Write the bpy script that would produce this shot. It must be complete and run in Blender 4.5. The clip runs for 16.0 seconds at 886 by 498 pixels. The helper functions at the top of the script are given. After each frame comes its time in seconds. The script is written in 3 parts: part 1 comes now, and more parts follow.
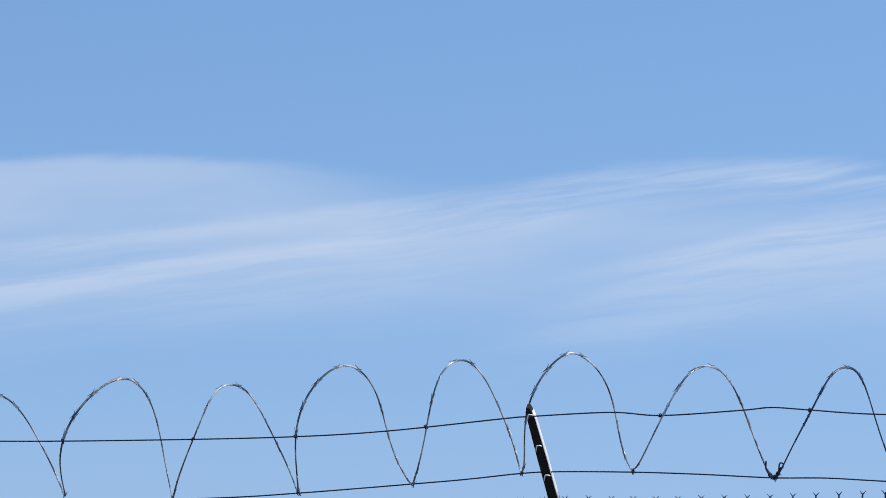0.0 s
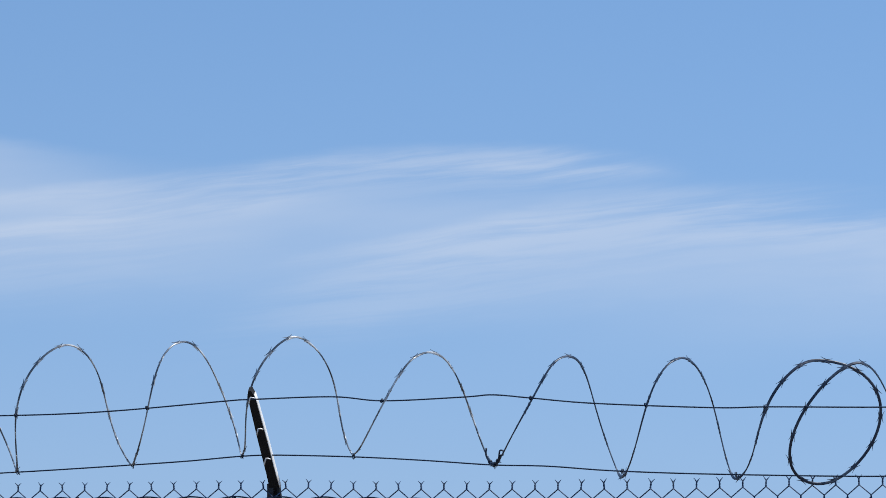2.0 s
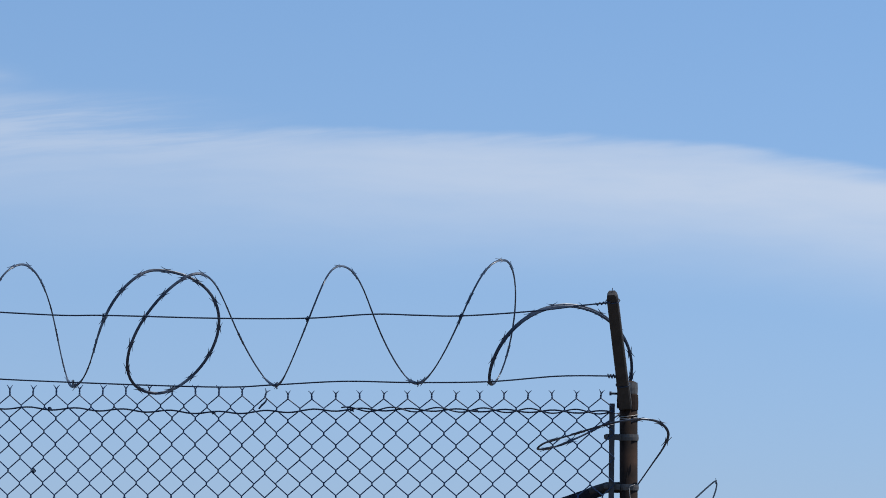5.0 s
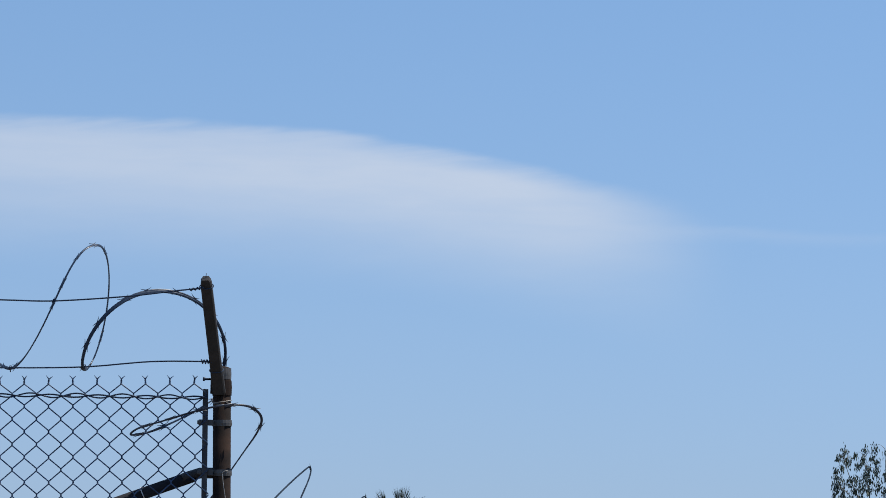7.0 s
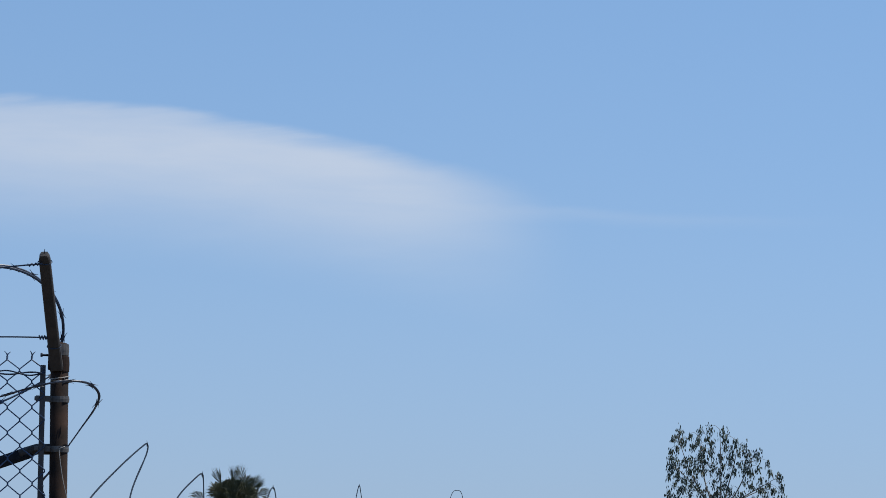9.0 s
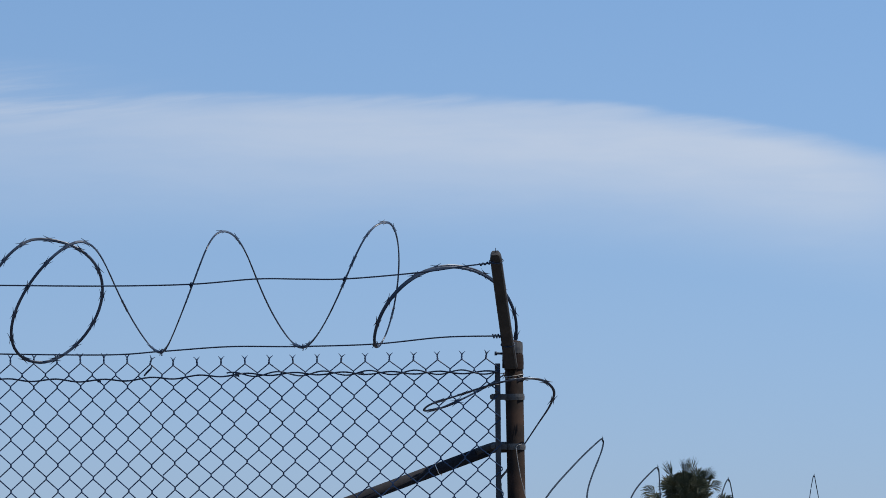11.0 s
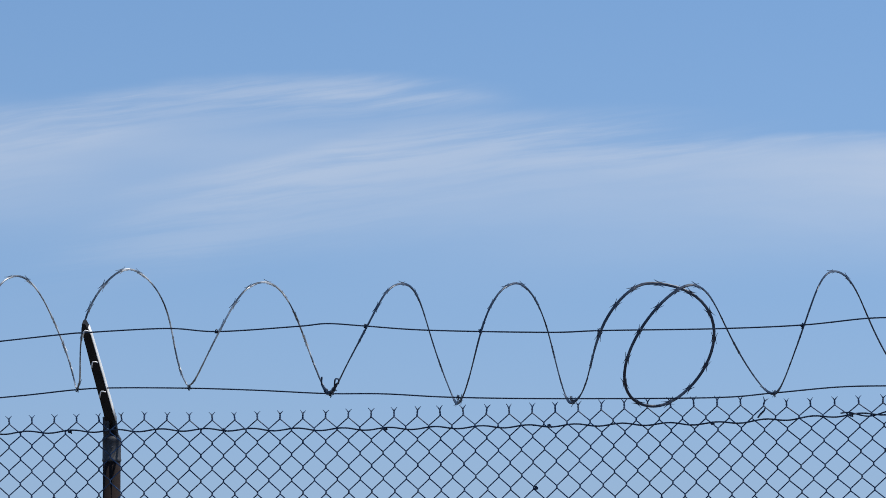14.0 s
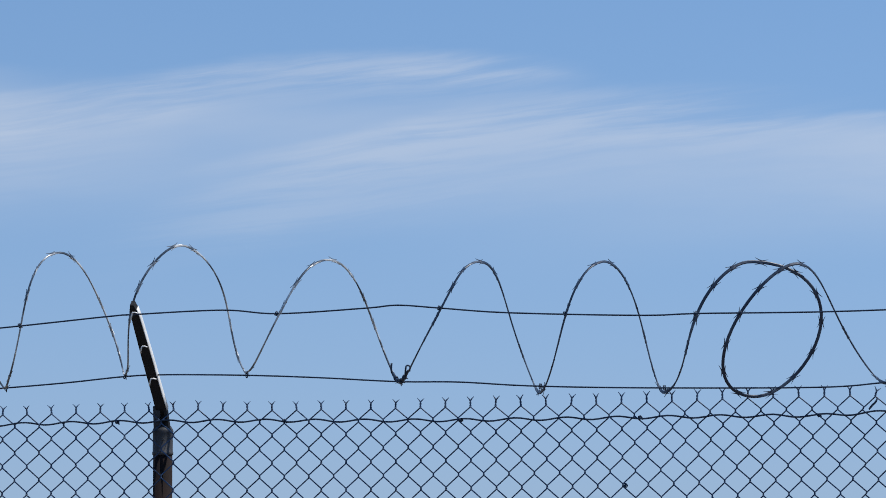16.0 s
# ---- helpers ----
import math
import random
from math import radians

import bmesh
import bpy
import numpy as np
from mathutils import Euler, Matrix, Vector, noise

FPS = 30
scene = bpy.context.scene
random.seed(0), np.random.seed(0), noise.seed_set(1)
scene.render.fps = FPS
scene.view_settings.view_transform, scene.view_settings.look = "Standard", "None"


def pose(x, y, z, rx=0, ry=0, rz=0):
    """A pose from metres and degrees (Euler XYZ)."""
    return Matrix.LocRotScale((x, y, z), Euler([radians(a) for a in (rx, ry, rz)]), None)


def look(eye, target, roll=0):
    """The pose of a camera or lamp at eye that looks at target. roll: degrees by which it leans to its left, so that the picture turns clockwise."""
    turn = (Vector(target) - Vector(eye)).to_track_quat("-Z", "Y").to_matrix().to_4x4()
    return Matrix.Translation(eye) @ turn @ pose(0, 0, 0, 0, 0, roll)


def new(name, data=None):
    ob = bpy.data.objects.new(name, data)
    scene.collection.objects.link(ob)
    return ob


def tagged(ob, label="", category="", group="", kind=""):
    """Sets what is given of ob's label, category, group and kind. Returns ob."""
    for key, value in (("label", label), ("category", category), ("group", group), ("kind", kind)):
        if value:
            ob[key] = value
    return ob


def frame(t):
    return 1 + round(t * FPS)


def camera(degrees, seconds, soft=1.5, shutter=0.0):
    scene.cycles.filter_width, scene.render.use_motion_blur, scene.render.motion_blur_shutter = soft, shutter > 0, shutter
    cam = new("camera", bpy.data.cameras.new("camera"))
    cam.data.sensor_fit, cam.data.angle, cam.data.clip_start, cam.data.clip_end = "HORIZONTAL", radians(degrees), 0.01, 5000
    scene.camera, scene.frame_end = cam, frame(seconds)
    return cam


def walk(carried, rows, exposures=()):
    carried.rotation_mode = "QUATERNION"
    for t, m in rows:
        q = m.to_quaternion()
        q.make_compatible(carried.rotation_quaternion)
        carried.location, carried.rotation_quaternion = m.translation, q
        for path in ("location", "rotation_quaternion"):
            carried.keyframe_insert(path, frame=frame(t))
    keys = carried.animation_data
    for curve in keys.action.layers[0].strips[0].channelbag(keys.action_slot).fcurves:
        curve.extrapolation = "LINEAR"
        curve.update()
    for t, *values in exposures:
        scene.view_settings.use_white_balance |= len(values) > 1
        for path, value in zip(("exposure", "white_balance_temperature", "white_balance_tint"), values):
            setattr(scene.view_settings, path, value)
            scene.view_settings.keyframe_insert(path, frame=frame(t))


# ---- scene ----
# ---- the camera: it stands on the ground, turns with a slight sway, and at the end moves in along its view ----
cam = camera(2 * math.degrees(math.atan(784 / 7500)), 16.0, soft=0.88)
EYE = Vector((3.82, -12.77, 1.6))
# seconds, metres ahead of the stand, metres aside, heading, tilt, roll
ROWS = [
    (0.0, 0.000, 0.000, 18.200, 5.600, 0.199),
    (0.5, 0.000, 0.000, 17.306, 5.520, 0.446),
    (1.0, 0.000, 0.000, 16.690, 5.471, 0.568),
    (1.5, 0.000, 0.000, 15.679, 5.436, 0.798),
    (2.0, 0.000, 0.000, 14.465, 5.422, 1.020),
    (2.5, 0.000, 0.000, 13.030, 5.095, 1.237),
    (3.0, 0.000, 0.000, 11.412, 4.958, 1.240),
    (3.5, 0.000, 0.000, 10.217, 4.877, 1.489),
    (4.0, 0.000, 0.000, 8.832, 4.848, 1.395),
    (4.5, 0.000, 0.000, 7.318, 4.741, 1.503),
    (5.0, 0.000, 0.000, 5.527, 4.409, 1.814),
    (5.2, 0.000, 0.000, 4.620, 4.304, 1.961),
    (5.6, 0.000, 0.005, 3.265, 4.161, 2.077),
    (6.0, 0.000, 0.011, 2.188, 4.174, 1.984),
    (6.5, 0.000, 0.018, 1.096, 4.292, 1.764),
    (7.0, 0.000, 0.024, 0.132, 4.377, 1.654),
    (7.3, 0.000, 0.026, -0.431, 4.358, 1.742),
    (7.5, 0.000, 0.026, -0.626, 4.196, 1.832),
    (8.0, 0.000, 0.026, -1.890, 4.173, 2.135),
    (8.2, 0.000, 0.026, -2.316, 4.182, 2.040),
    (8.6, 0.000, 0.024, -2.668, 4.172, 2.081),
    (9.0, 0.000, 0.019, -2.075, 4.154, 1.988),
    (9.5, 0.000, 0.011, -0.567, 4.118, 1.731),
    (10.0, 0.000, 0.003, 1.192, 4.068, 1.377),
    (10.3, 0.000, 0.000, 2.092, 4.029, 1.143),
    (10.5, 0.000, 0.000, 2.606, 3.932, 0.933),
    (11.0, 0.000, 0.000, 3.929, 3.932, 0.593),
    (11.5, 0.000, 0.000, 5.510, 3.854, 0.241),
    (12.0, 0.000, 0.000, 7.396, 3.851, 0.008),
    (12.5, 0.000, 0.000, 9.300, 3.935, -0.183),
    (13.0, 0.000, 0.000, 10.844, 4.174, -0.336),
    (13.5, 0.000, 0.000, 11.481, 4.361, -0.173),
    (14.0, 0.000, 0.000, 12.187, 4.468, -0.165),
    (14.5, 0.000, 0.000, 12.918, 4.560, 0.000),
    (15.0, 0.000, 0.000, 13.036, 4.386, 0.261),
    (15.5, 0.000, 0.000, 13.003, 4.203, -0.035),
    (15.6, 0.000, 0.000, 13.041, 4.194, -0.027),
    (15.7, 0.321, 0.000, 13.079, 4.185, -0.020),
    (15.8, 0.756, 0.000, 13.118, 4.176, -0.012),
    (15.9, 0.974, 0.000, 13.156, 4.167, -0.005),
    (16.0, 1.110, 0.000, 13.194, 4.158, 0.003),
]


def stand(ahead, aside, heading, tilt, roll):
    m = pose(EYE.x, EYE.y, EYE.z, 90 + tilt, 0, heading) @ pose(0, 0, 0, 0, 0, roll)
    return m @ Matrix.Translation((aside, 0, -ahead))


EXPOSURE = ((0.0, 0.19, 6390, 10), (2.5, 0.13, 6440, 10), (5.0, 0.12, 6600, 10), (8.0, 0.08, 6730, 10), (11.5, 0.03, 6640, 10), (12.5, 0.05, 6560, 10), (13.5, 0.01, 6500, 10), (15.5, 0.06, 6470, 10), (16.0, 0.01, 6470, 10))
walk(cam, [(t, stand(*r)) for t, *r in ROWS], EXPOSURE)

# ---- sky and sun ----
SUN_EL, SUN_AZ = 60.0, 84.0  # degrees; azimuth from +y towards +x
SKY_STRENGTH = 0.15
world = bpy.data.worlds.new("world")
scene.world = world
world.use_nodes = True
wt = world.node_tree
wt.nodes.clear()


def wnode(kind):
    return wt.nodes.new(kind)


def put(socket, value):
    if isinstance(value, bpy.types.NodeSocket):
        wt.links.new(value, socket)
    else:
        socket.default_value = value


def m_(op, a, b=0.0, c=0.0):
    n = wnode("ShaderNodeMath")
    n.operation = op
    put(n.inputs[0], a), put(n.inputs[1], b), put(n.inputs[2], c)
    return n.outputs[0]


def smooth(value, lo, hi):
    n = wnode("ShaderNodeMapRange")
    n.interpolation_type = "SMOOTHSTEP"
    put(n.inputs[0], value), put(n.inputs[1], lo), put(n.inputs[2], hi)
    return n.outputs[0]


def xyz(a, b, c):
    n = wnode("ShaderNodeCombineXYZ")
    put(n.inputs[0], a), put(n.inputs[1], b), put(n.inputs[2], c)
    return n.outputs[0]


way = wnode("ShaderNodeTexCoord").outputs["Generated"]
sep = wnode("ShaderNodeSeparateXYZ")
put(sep.inputs[0], way)
AZ = m_("MULTIPLY", m_("ARCTAN2", sep.outputs[0], sep.outputs[1]), 57.2958)
EL = m_("MULTIPLY", m_("ARCSINE", sep.outputs[2]), 57.2958)

sky = wnode("ShaderNodeTexSky")
sky.sky_type, sky.sun_disc = "NISHITA", False
sky.sun_elevation, sky.sun_rotation = radians(SUN_EL), radians(SUN_AZ)
sky.air_density, sky.dust_density, sky.ozone_density = 1.0, 0.15, 1.5
# clear dry air: the blue reaches far down towards the horizon
put(sky.inputs[0], xyz(sep.outputs[0], sep.outputs[1], m_("MULTIPLY_ADD", sep.outputs[2], 1.8, 0.286)))
tint = wnode("ShaderNodeMix")
tint.data_type, tint.blend_type = "RGBA", "MULTIPLY"
put(tint.inputs[0], 1.0)
put(tint.inputs[6], sky.outputs[0])
put(tint.inputs[7], (0.99, 1.20, 1.25, 1.0))


# thin dry haze, thickest at the horizon
haze = wnode("ShaderNodeMix")
haze.data_type = "RGBA"
put(haze.inputs[0], m_("MULTIPLY", m_("EXPONENT", m_("MULTIPLY", m_("MAXIMUM", EL, 0.0), -1 / 4.0)), 0.85))
put(haze.inputs[6], tint.outputs[2])
put(haze.inputs[7], (2.32, 2.98, 3.78, 1.0))


bend = wnode("ShaderNodeTexNoise")
put(bend.inputs["Vector"], xyz(m_("MULTIPLY", AZ, 0.33), m_("MULTIPLY", EL, 0.9), 2.6))
put(bend.inputs["Scale"], 1.0), put(bend.inputs["Detail"], 2.0)
WAVER = m_("MULTIPLY_ADD", bend.outputs[0], 0.30, -0.15)


def streaks(slope, su, sv, detail, seed):
    n = wnode("ShaderNodeTexNoise")
    lean = m_("ADD", m_("MULTIPLY_ADD", AZ, -slope, EL), WAVER)
    put(n.inputs["Vector"], xyz(m_("MULTIPLY", AZ, su), m_("MULTIPLY", lean, sv), seed))
    put(n.inputs["Scale"], 1.0), put(n.inputs["Detail"], detail), put(n.inputs["Roughness"], 0.61)
    return n.outputs[0]


fine = smooth(streaks(0.135, 0.30, 4.6, 6.0, 1.7), 0.34, 0.64)
broad = smooth(streaks(0.08, 0.22, 1.1, 3.0, 9.2), 0.28, 0.66)
flat = smooth(streaks(0.0, 0.3, 2.0, 4.0, 4.4), 0.2, 0.7)
wob = m_("MULTIPLY_ADD", streaks(0.1, 0.45, 1.6, 4.0, 6.1), 0.26, -0.13)


def cirrus(az0, az1, fade0, fade1, mid, top, edge, hold, gone, weight, grain, amount):
    """A veil of ice cloud between two azimuths: its upper rim is a polynomial in azimuth, thickest at hold degrees below it, gone lower down."""
    a = m_("SUBTRACT", AZ, mid)
    rim = top[-1]
    for k in top[-2::-1]:
        rim = m_("MULTIPLY_ADD", a, rim, k)
    d = m_("ADD", m_("SUBTRACT", rim, EL), wob)
    body = m_("MULTIPLY", smooth(d, 0.0, edge), m_("SUBTRACT", 1.0, smooth(d, hold, gone)))
    ends = m_("MULTIPLY", smooth(AZ, az0, az0 + fade0), m_("SUBTRACT", 1.0, smooth(AZ, az1 - fade1, az1)))
    texture = m_("MULTIPLY_ADD", grain, amount, 1.0 - amount)
    return m_("MULTIPLY", m_("MULTIPLY", body, ends), m_("MULTIPLY", texture, weight))


MAIN = (6.05346, -0.01883, -0.01045, -0.00053, -0.00003)
VEILS = (
    # thin milky sheet under all the streaks
    (-32, -8.0, 2, 6.0, -19.0, (6.62, -0.006), 0.80, 0.70, 2.60, 0.26, broad, 0.30),
    # a lens of cloud with rising streaks under it
    (-31, -18.2, 2, 3.4, -22.3, (6.92, 0.0, -0.022), 0.22, 0.30, 1.20, 0.30, broad, 0.30),
    (-29, -17.0, 2, 3.0, -21.0, (6.10, 0.120), 0.24, 0.10, 0.60, 0.28, fine, 0.85),
    (-29, -15.6, 2, 1.8, -20.0, (5.84, 0.140), 0.22, 0.08, 0.60, 0.32, fine, 0.85),
    (-30, -15.8, 2, 4.0, -20.0, (5.80, 0.110), 0.60, 0.30, 1.60, 0.22, fine, 0.60),
    # a long band ending in a thin tip
    (-20.5, -10.9, 4, 2.2, -14.0, (6.90, 0.015, -0.022), 0.28, 0.12, 0.95, 0.34, fine, 0.80),
    (-15.5, -10.9, 2, 1.4, -13.0, (6.66, 0.000, -0.010), 0.14, 0.05, 0.28, 0.22, fine, 0.50),
    # a fan of streaks that curves up from the left
    (-18.5, -6.6, 5.0, 4.6, -9.8, (6.47, 0.0, -0.0290), 0.42, 0.35, 1.40, 0.30, fine, 0.85),
    (-17.2, -12.2, 1.6, 3.0, -15.0, (5.66, 0.215), 0.16, 0.06, 0.34, 0.22, fine, 0.60),
    (-17.8, -8.0, 2.5, 5.0, -14.5, (5.00, 0.150), 0.40, 0.15, 0.90, 0.14, fine, 0.60),
    # the long smooth bank
    (-15.0, 4.0, 11.0, 3.0, -4.0, MAIN, 0.38, 0.42, 2.30, 0.49, flat, 0.26),
    (-12.8, 3.2, 4.0, 3.0, -4.0, MAIN, 0.14, 0.08, 0.42, 0.22, fine, 0.80),
    (-4.5, 3.7, 3.0, 2.6, -4.0, MAIN, 0.60, 0.50, 1.30, 0.12, flat, 0.26),
    (1.5, 8.0, 1.5, 3.5, 4.5, (4.80, -0.01), 0.15, 0.05, 0.30, 0.12, flat, 0.3),
)
veil = 0.0
for row in VEILS:
    part_ = cirrus(*row)
    veil = part_ if veil == 0.0 else m_("SUBTRACT", m_("ADD", veil, part_), m_("MULTIPLY", veil, part_))
clouds = wnode("ShaderNodeMix")
clouds.data_type = "RGBA"
put(clouds.inputs[0], veil)
put(clouds.inputs[6], haze.outputs[2])
put(clouds.inputs[7], (4.66, 4.84, 5.2, 1.0))
back = wnode("ShaderNodeBackground")
put(back.inputs[0], clouds.outputs[2])
put(back.inputs[1], SKY_STRENGTH)
wt.links.new(back.outputs[0], wnode("ShaderNodeOutputWorld").inputs[0])

sun_data = bpy.data.lights.new("sun", "SUN")
sun_data.energy, sun_data.angle, sun_data.color = 5.0, radians(0.53), (1.0, 0.94, 0.85)
sun = new("sun", sun_data)
se, sa = radians(SUN_EL), radians(SUN_AZ)
to_sun = Vector((math.cos(se) * math.sin(sa), math.cos(se) * math.cos(sa), math.sin(se)))
sun.matrix_world = look(to_sun * 40, (0, 0, 0))


# ---- materials ----
def material(name, base, rough, metal=0.0, second=None, ior=1.5, scale=30.0, detail=5.0, bump=0.0, fine_scale=0.0, low=0.35, high=0.65, vary=0.0):
    """Two colours mixed by noise at a large scale and speckled at a fine one, with relief."""
    mat = bpy.data.materials.new(name)
    mat.use_nodes = True
    nt = mat.node_tree
    b = nt.nodes["Principled BSDF"]
    b.inputs["Roughness"].default_value, b.inputs["Metallic"].default_value = rough, metal
    b.inputs["IOR"].default_value = ior
    co = nt.nodes.new("ShaderNodeTexCoord").outputs["Object"]
    big = nt.nodes.new("ShaderNodeTexNoise")
    big.inputs["Scale"].default_value, big.inputs["Detail"].default_value = scale, detail
    nt.links.new(co, big.inputs["Vector"])
    ramp = nt.nodes.new("ShaderNodeValToRGB")
    ramp.color_ramp.elements[0].position, ramp.color_ramp.elements[1].position = low, high
    ramp.color_ramp.elements[0].color = (*base, 1)
    ramp.color_ramp.elements[1].color = (*(second or base), 1)
    nt.links.new(big.outputs[0], ramp.inputs[0])
    small = nt.nodes.new("ShaderNodeTexNoise")
    small.inputs["Scale"].default_value, small.inputs["Detail"].default_value = fine_scale or scale * 8, 3
    nt.links.new(co, small.inputs["Vector"])
    speck = nt.nodes.new("ShaderNodeMix")
    speck.data_type, speck.blend_type = "RGBA", "OVERLAY"
    speck.inputs[0].default_value = 0.35
    nt.links.new(ramp.outputs[0], speck.inputs[6])
    nt.links.new(small.outputs[0], speck.inputs[7])
    out = speck.outputs[2]
    if vary:
        info = nt.nodes.new("ShaderNodeObjectInfo")
        hsv = nt.nodes.new("ShaderNodeHueSaturation")
        mr = nt.nodes.new("ShaderNodeMapRange")
        mr.inputs[3].default_value, mr.inputs[4].default_value = 1 - vary, 1 + vary
        nt.links.new(info.outputs["Random"], mr.inputs[0])
        nt.links.new(mr.outputs[0], hsv.inputs["Value"])
        nt.links.new(out, hsv.inputs["Color"])
        out = hsv.outputs[0]
    nt.links.new(out, b.inputs["Base Color"])
    rr = nt.nodes.new("ShaderNodeMapRange")
    rr.inputs[3].default_value, rr.inputs[4].default_value = max(rough - 0.12, 0.05), min(rough + 0.12, 1)
    nt.links.new(small.outputs[0], rr.inputs[0])
    nt.links.new(rr.outputs[0], b.inputs["Roughness"])
    if bump:
        bp = nt.nodes.new("ShaderNodeBump")
        bp.inputs["Strength"].default_value, bp.inputs["Distance"].default_value = 0.6, bump
        nt.links.new(small.outputs[0], bp.inputs["Height"])
        nt.links.new(bp.outputs[0], b.inputs["Normal"])
    return mat


# the blue in the zinc and wire colours stands in for reflected sky
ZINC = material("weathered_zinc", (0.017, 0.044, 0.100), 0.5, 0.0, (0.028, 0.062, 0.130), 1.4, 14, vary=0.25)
# one tape, two colourings: darker for shade, and pale noise patches for sun glints
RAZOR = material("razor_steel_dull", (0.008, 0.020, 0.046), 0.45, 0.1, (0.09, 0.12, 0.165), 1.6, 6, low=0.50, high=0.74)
RAZOR_GLINT = material("razor_steel_bright", (0.030, 0.045, 0.068), 0.42, 0.2, (0.48, 0.49, 0.49), 1.8, 11, low=0.46, high=0.63)
# darker copy of the razor tape, its shade on the side fence put into the colour
SHADED = material("dull_dark_wire", (0.010, 0.020, 0.036), 0.9, 0.0, (0.020, 0.030, 0.046), 1.2, 8)
WIRE = material("old_wire", (0.008, 0.022, 0.050), 0.5, 0.1, (0.015, 0.032, 0.062), 1.45, 11)
RUST = material("rusted_pipe", (0.011, 0.0074, 0.0064), 0.88, 0.0, (0.036, 0.0195, 0.0135), 1.3, 16, bump=0.0006, fine_scale=260)
MAROON = material("dark_rusted_pipe", (0.0065, 0.0042, 0.0044), 0.9, 0.0, (0.0140, 0.0070, 0.0068), 1.3, 16, bump=0.0006, fine_scale=260)
# near black, so the arm's shaded underside is in the colour
BLACK = material("black_painted_steel", (0.008, 0.008, 0.009), 0.7, 0.0, (0.014, 0.013, 0.013), 1.35, 22, bump=0.0003)
PAINT = material("dark_painted_steel", (0.020, 0.019, 0.019), 0.65, 0.0, (0.040, 0.034, 0.031), 1.4, 22, bump=0.0003)
BRACE = material("grey_painted_pipe", (0.017, 0.018, 0.023), 0.85, 0.0, (0.026, 0.026, 0.030), 1.2, 18, bump=0.0003)
CAP = material("grey_cap_steel", (0.026, 0.029, 0.036), 0.6, 0.1, (0.050, 0.052, 0.058), 1.4, 20, bump=0.0003)
GREY = material("grey_steel", (0.040, 0.041, 0.044), 0.55, 0.2, (0.085, 0.080, 0.076), 1.5, 25)
WORN = material("worn_tie_wire", (0.16, 0.155, 0.145), 0.5, 0.2, (0.34, 0.33, 0.31), 1.5, 30)
# raised towards white to carry the sun on the arm's edge and clips
PALE = material("bare_zinc", (0.68, 0.67, 0.64), 0.45, 0.1, (0.80, 0.79, 0.76), 1.5, 30)
SOIL = material("dry_soil", (0.085, 0.074, 0.060), 0.95, 0.0, (0.13, 0.115, 0.095), 1.5, 0.6, bump=0.02, fine_scale=12)
BARK = material("bark", (0.12, 0.105, 0.09), 0.9, 0.0, (0.22, 0.20, 0.17), 1.5, 3, bump=0.02)
LEAF = material("gum_leaf", (0.036, 0.064, 0.062), 0.5, 0.0, (0.070, 0.086, 0.056), 1.4, 0.9)
PALM = material("palm_leaf", (0.022, 0.032, 0.016), 0.55, 0.0, (0.062, 0.064, 0.030), 1.4, 1.6)
THATCH = material("dead_fronds", (0.10, 0.065, 0.035), 0.9, 0.0, (0.17, 0.12, 0.07), 1.5, 3)


# ---- mesh helpers ----
def part(name, bm, mat, parent=None, label=""):
    me = bpy.data.meshes.new(name)
    bm.to_mesh(me)
    bm.free()
    me.materials.append(mat)
    ob = new(name, me)
    ob.parent = parent
    return tagged(ob, label)


def again(ob, m):
    """Another piece on the same mesh, under the same thing."""
    o = new(ob.name.split(".")[0], ob.data)
    o.parent = ob.parent
    o.matrix_basis = m
    return o


def frame_along(pts, up=None):
    """Tangents and two cross directions along a polyline, carried on without twist; up: one fixed cross direction per point."""
    n = len(pts)
    tans = [(pts[min(i + 1, n - 1)] - pts[max(i - 1, 0)]).normalized() for i in range(n)]
    out, side = [], None
    for i, t in enumerate(tans):
        if up is not None:
            side = up[i] - t * up[i].dot(t)
        elif side is None:
            side = t.cross(Vector((0, 0, 1))) if abs(t.z) < 0.9 else t.cross(Vector((0, 1, 0)))
        else:
            side = side - t * side.dot(t)
        side = side.normalized()
        out.append((t, side, t.cross(side)))
    return out


def sweep(bm, pts, ra, rb=None, sides=6, up=None, taper=None):
    """A tube with an elliptic section, ra along the side direction and rb across it."""
    rb = ra if rb is None else rb
    rings = []
    for i, (p, (t, a, b)) in enumerate(zip(pts, frame_along(pts, up))):
        k = taper(i / (len(pts) - 1)) if taper else 1.0
        rings.append([bm.verts.new(p + a * (ra * k * math.cos(w)) + b * (rb * k * math.sin(w))) for w in (2 * math.pi * j / sides for j in range(sides))])
    for r, s in zip(rings, rings[1:]):
        for j in range(sides):
            f = bm.faces.new((r[j], r[(j + 1) % sides], s[(j + 1) % sides], s[j]))
            f.smooth = True
    bm.faces.new(rings[0][::-1]), bm.faces.new(rings[-1])
    return bm


def spline(keys, per=8):
    """A smooth curve through a few keys."""
    k = [Vector(q) for q in keys]
    k = [k[0] * 2 - k[1]] + k + [k[-1] * 2 - k[-2]]
    out = []
    for i in range(1, len(k) - 2):
        for j in range(per):
            s = j / per
            a, b, c, d = k[i - 1:i + 3]
            out.append(0.5 * ((2 * b) + (c - a) * s + (2 * a - 5 * b + 4 * c - d) * s * s + (3 * b - a - 3 * c + d) * s ** 3))
    return out + [k[-2]]


def tube(keys, r, sides=6, per=8, taper=None):
    return sweep(bmesh.new(), spline(keys, per), r, sides=sides, taper=taper)


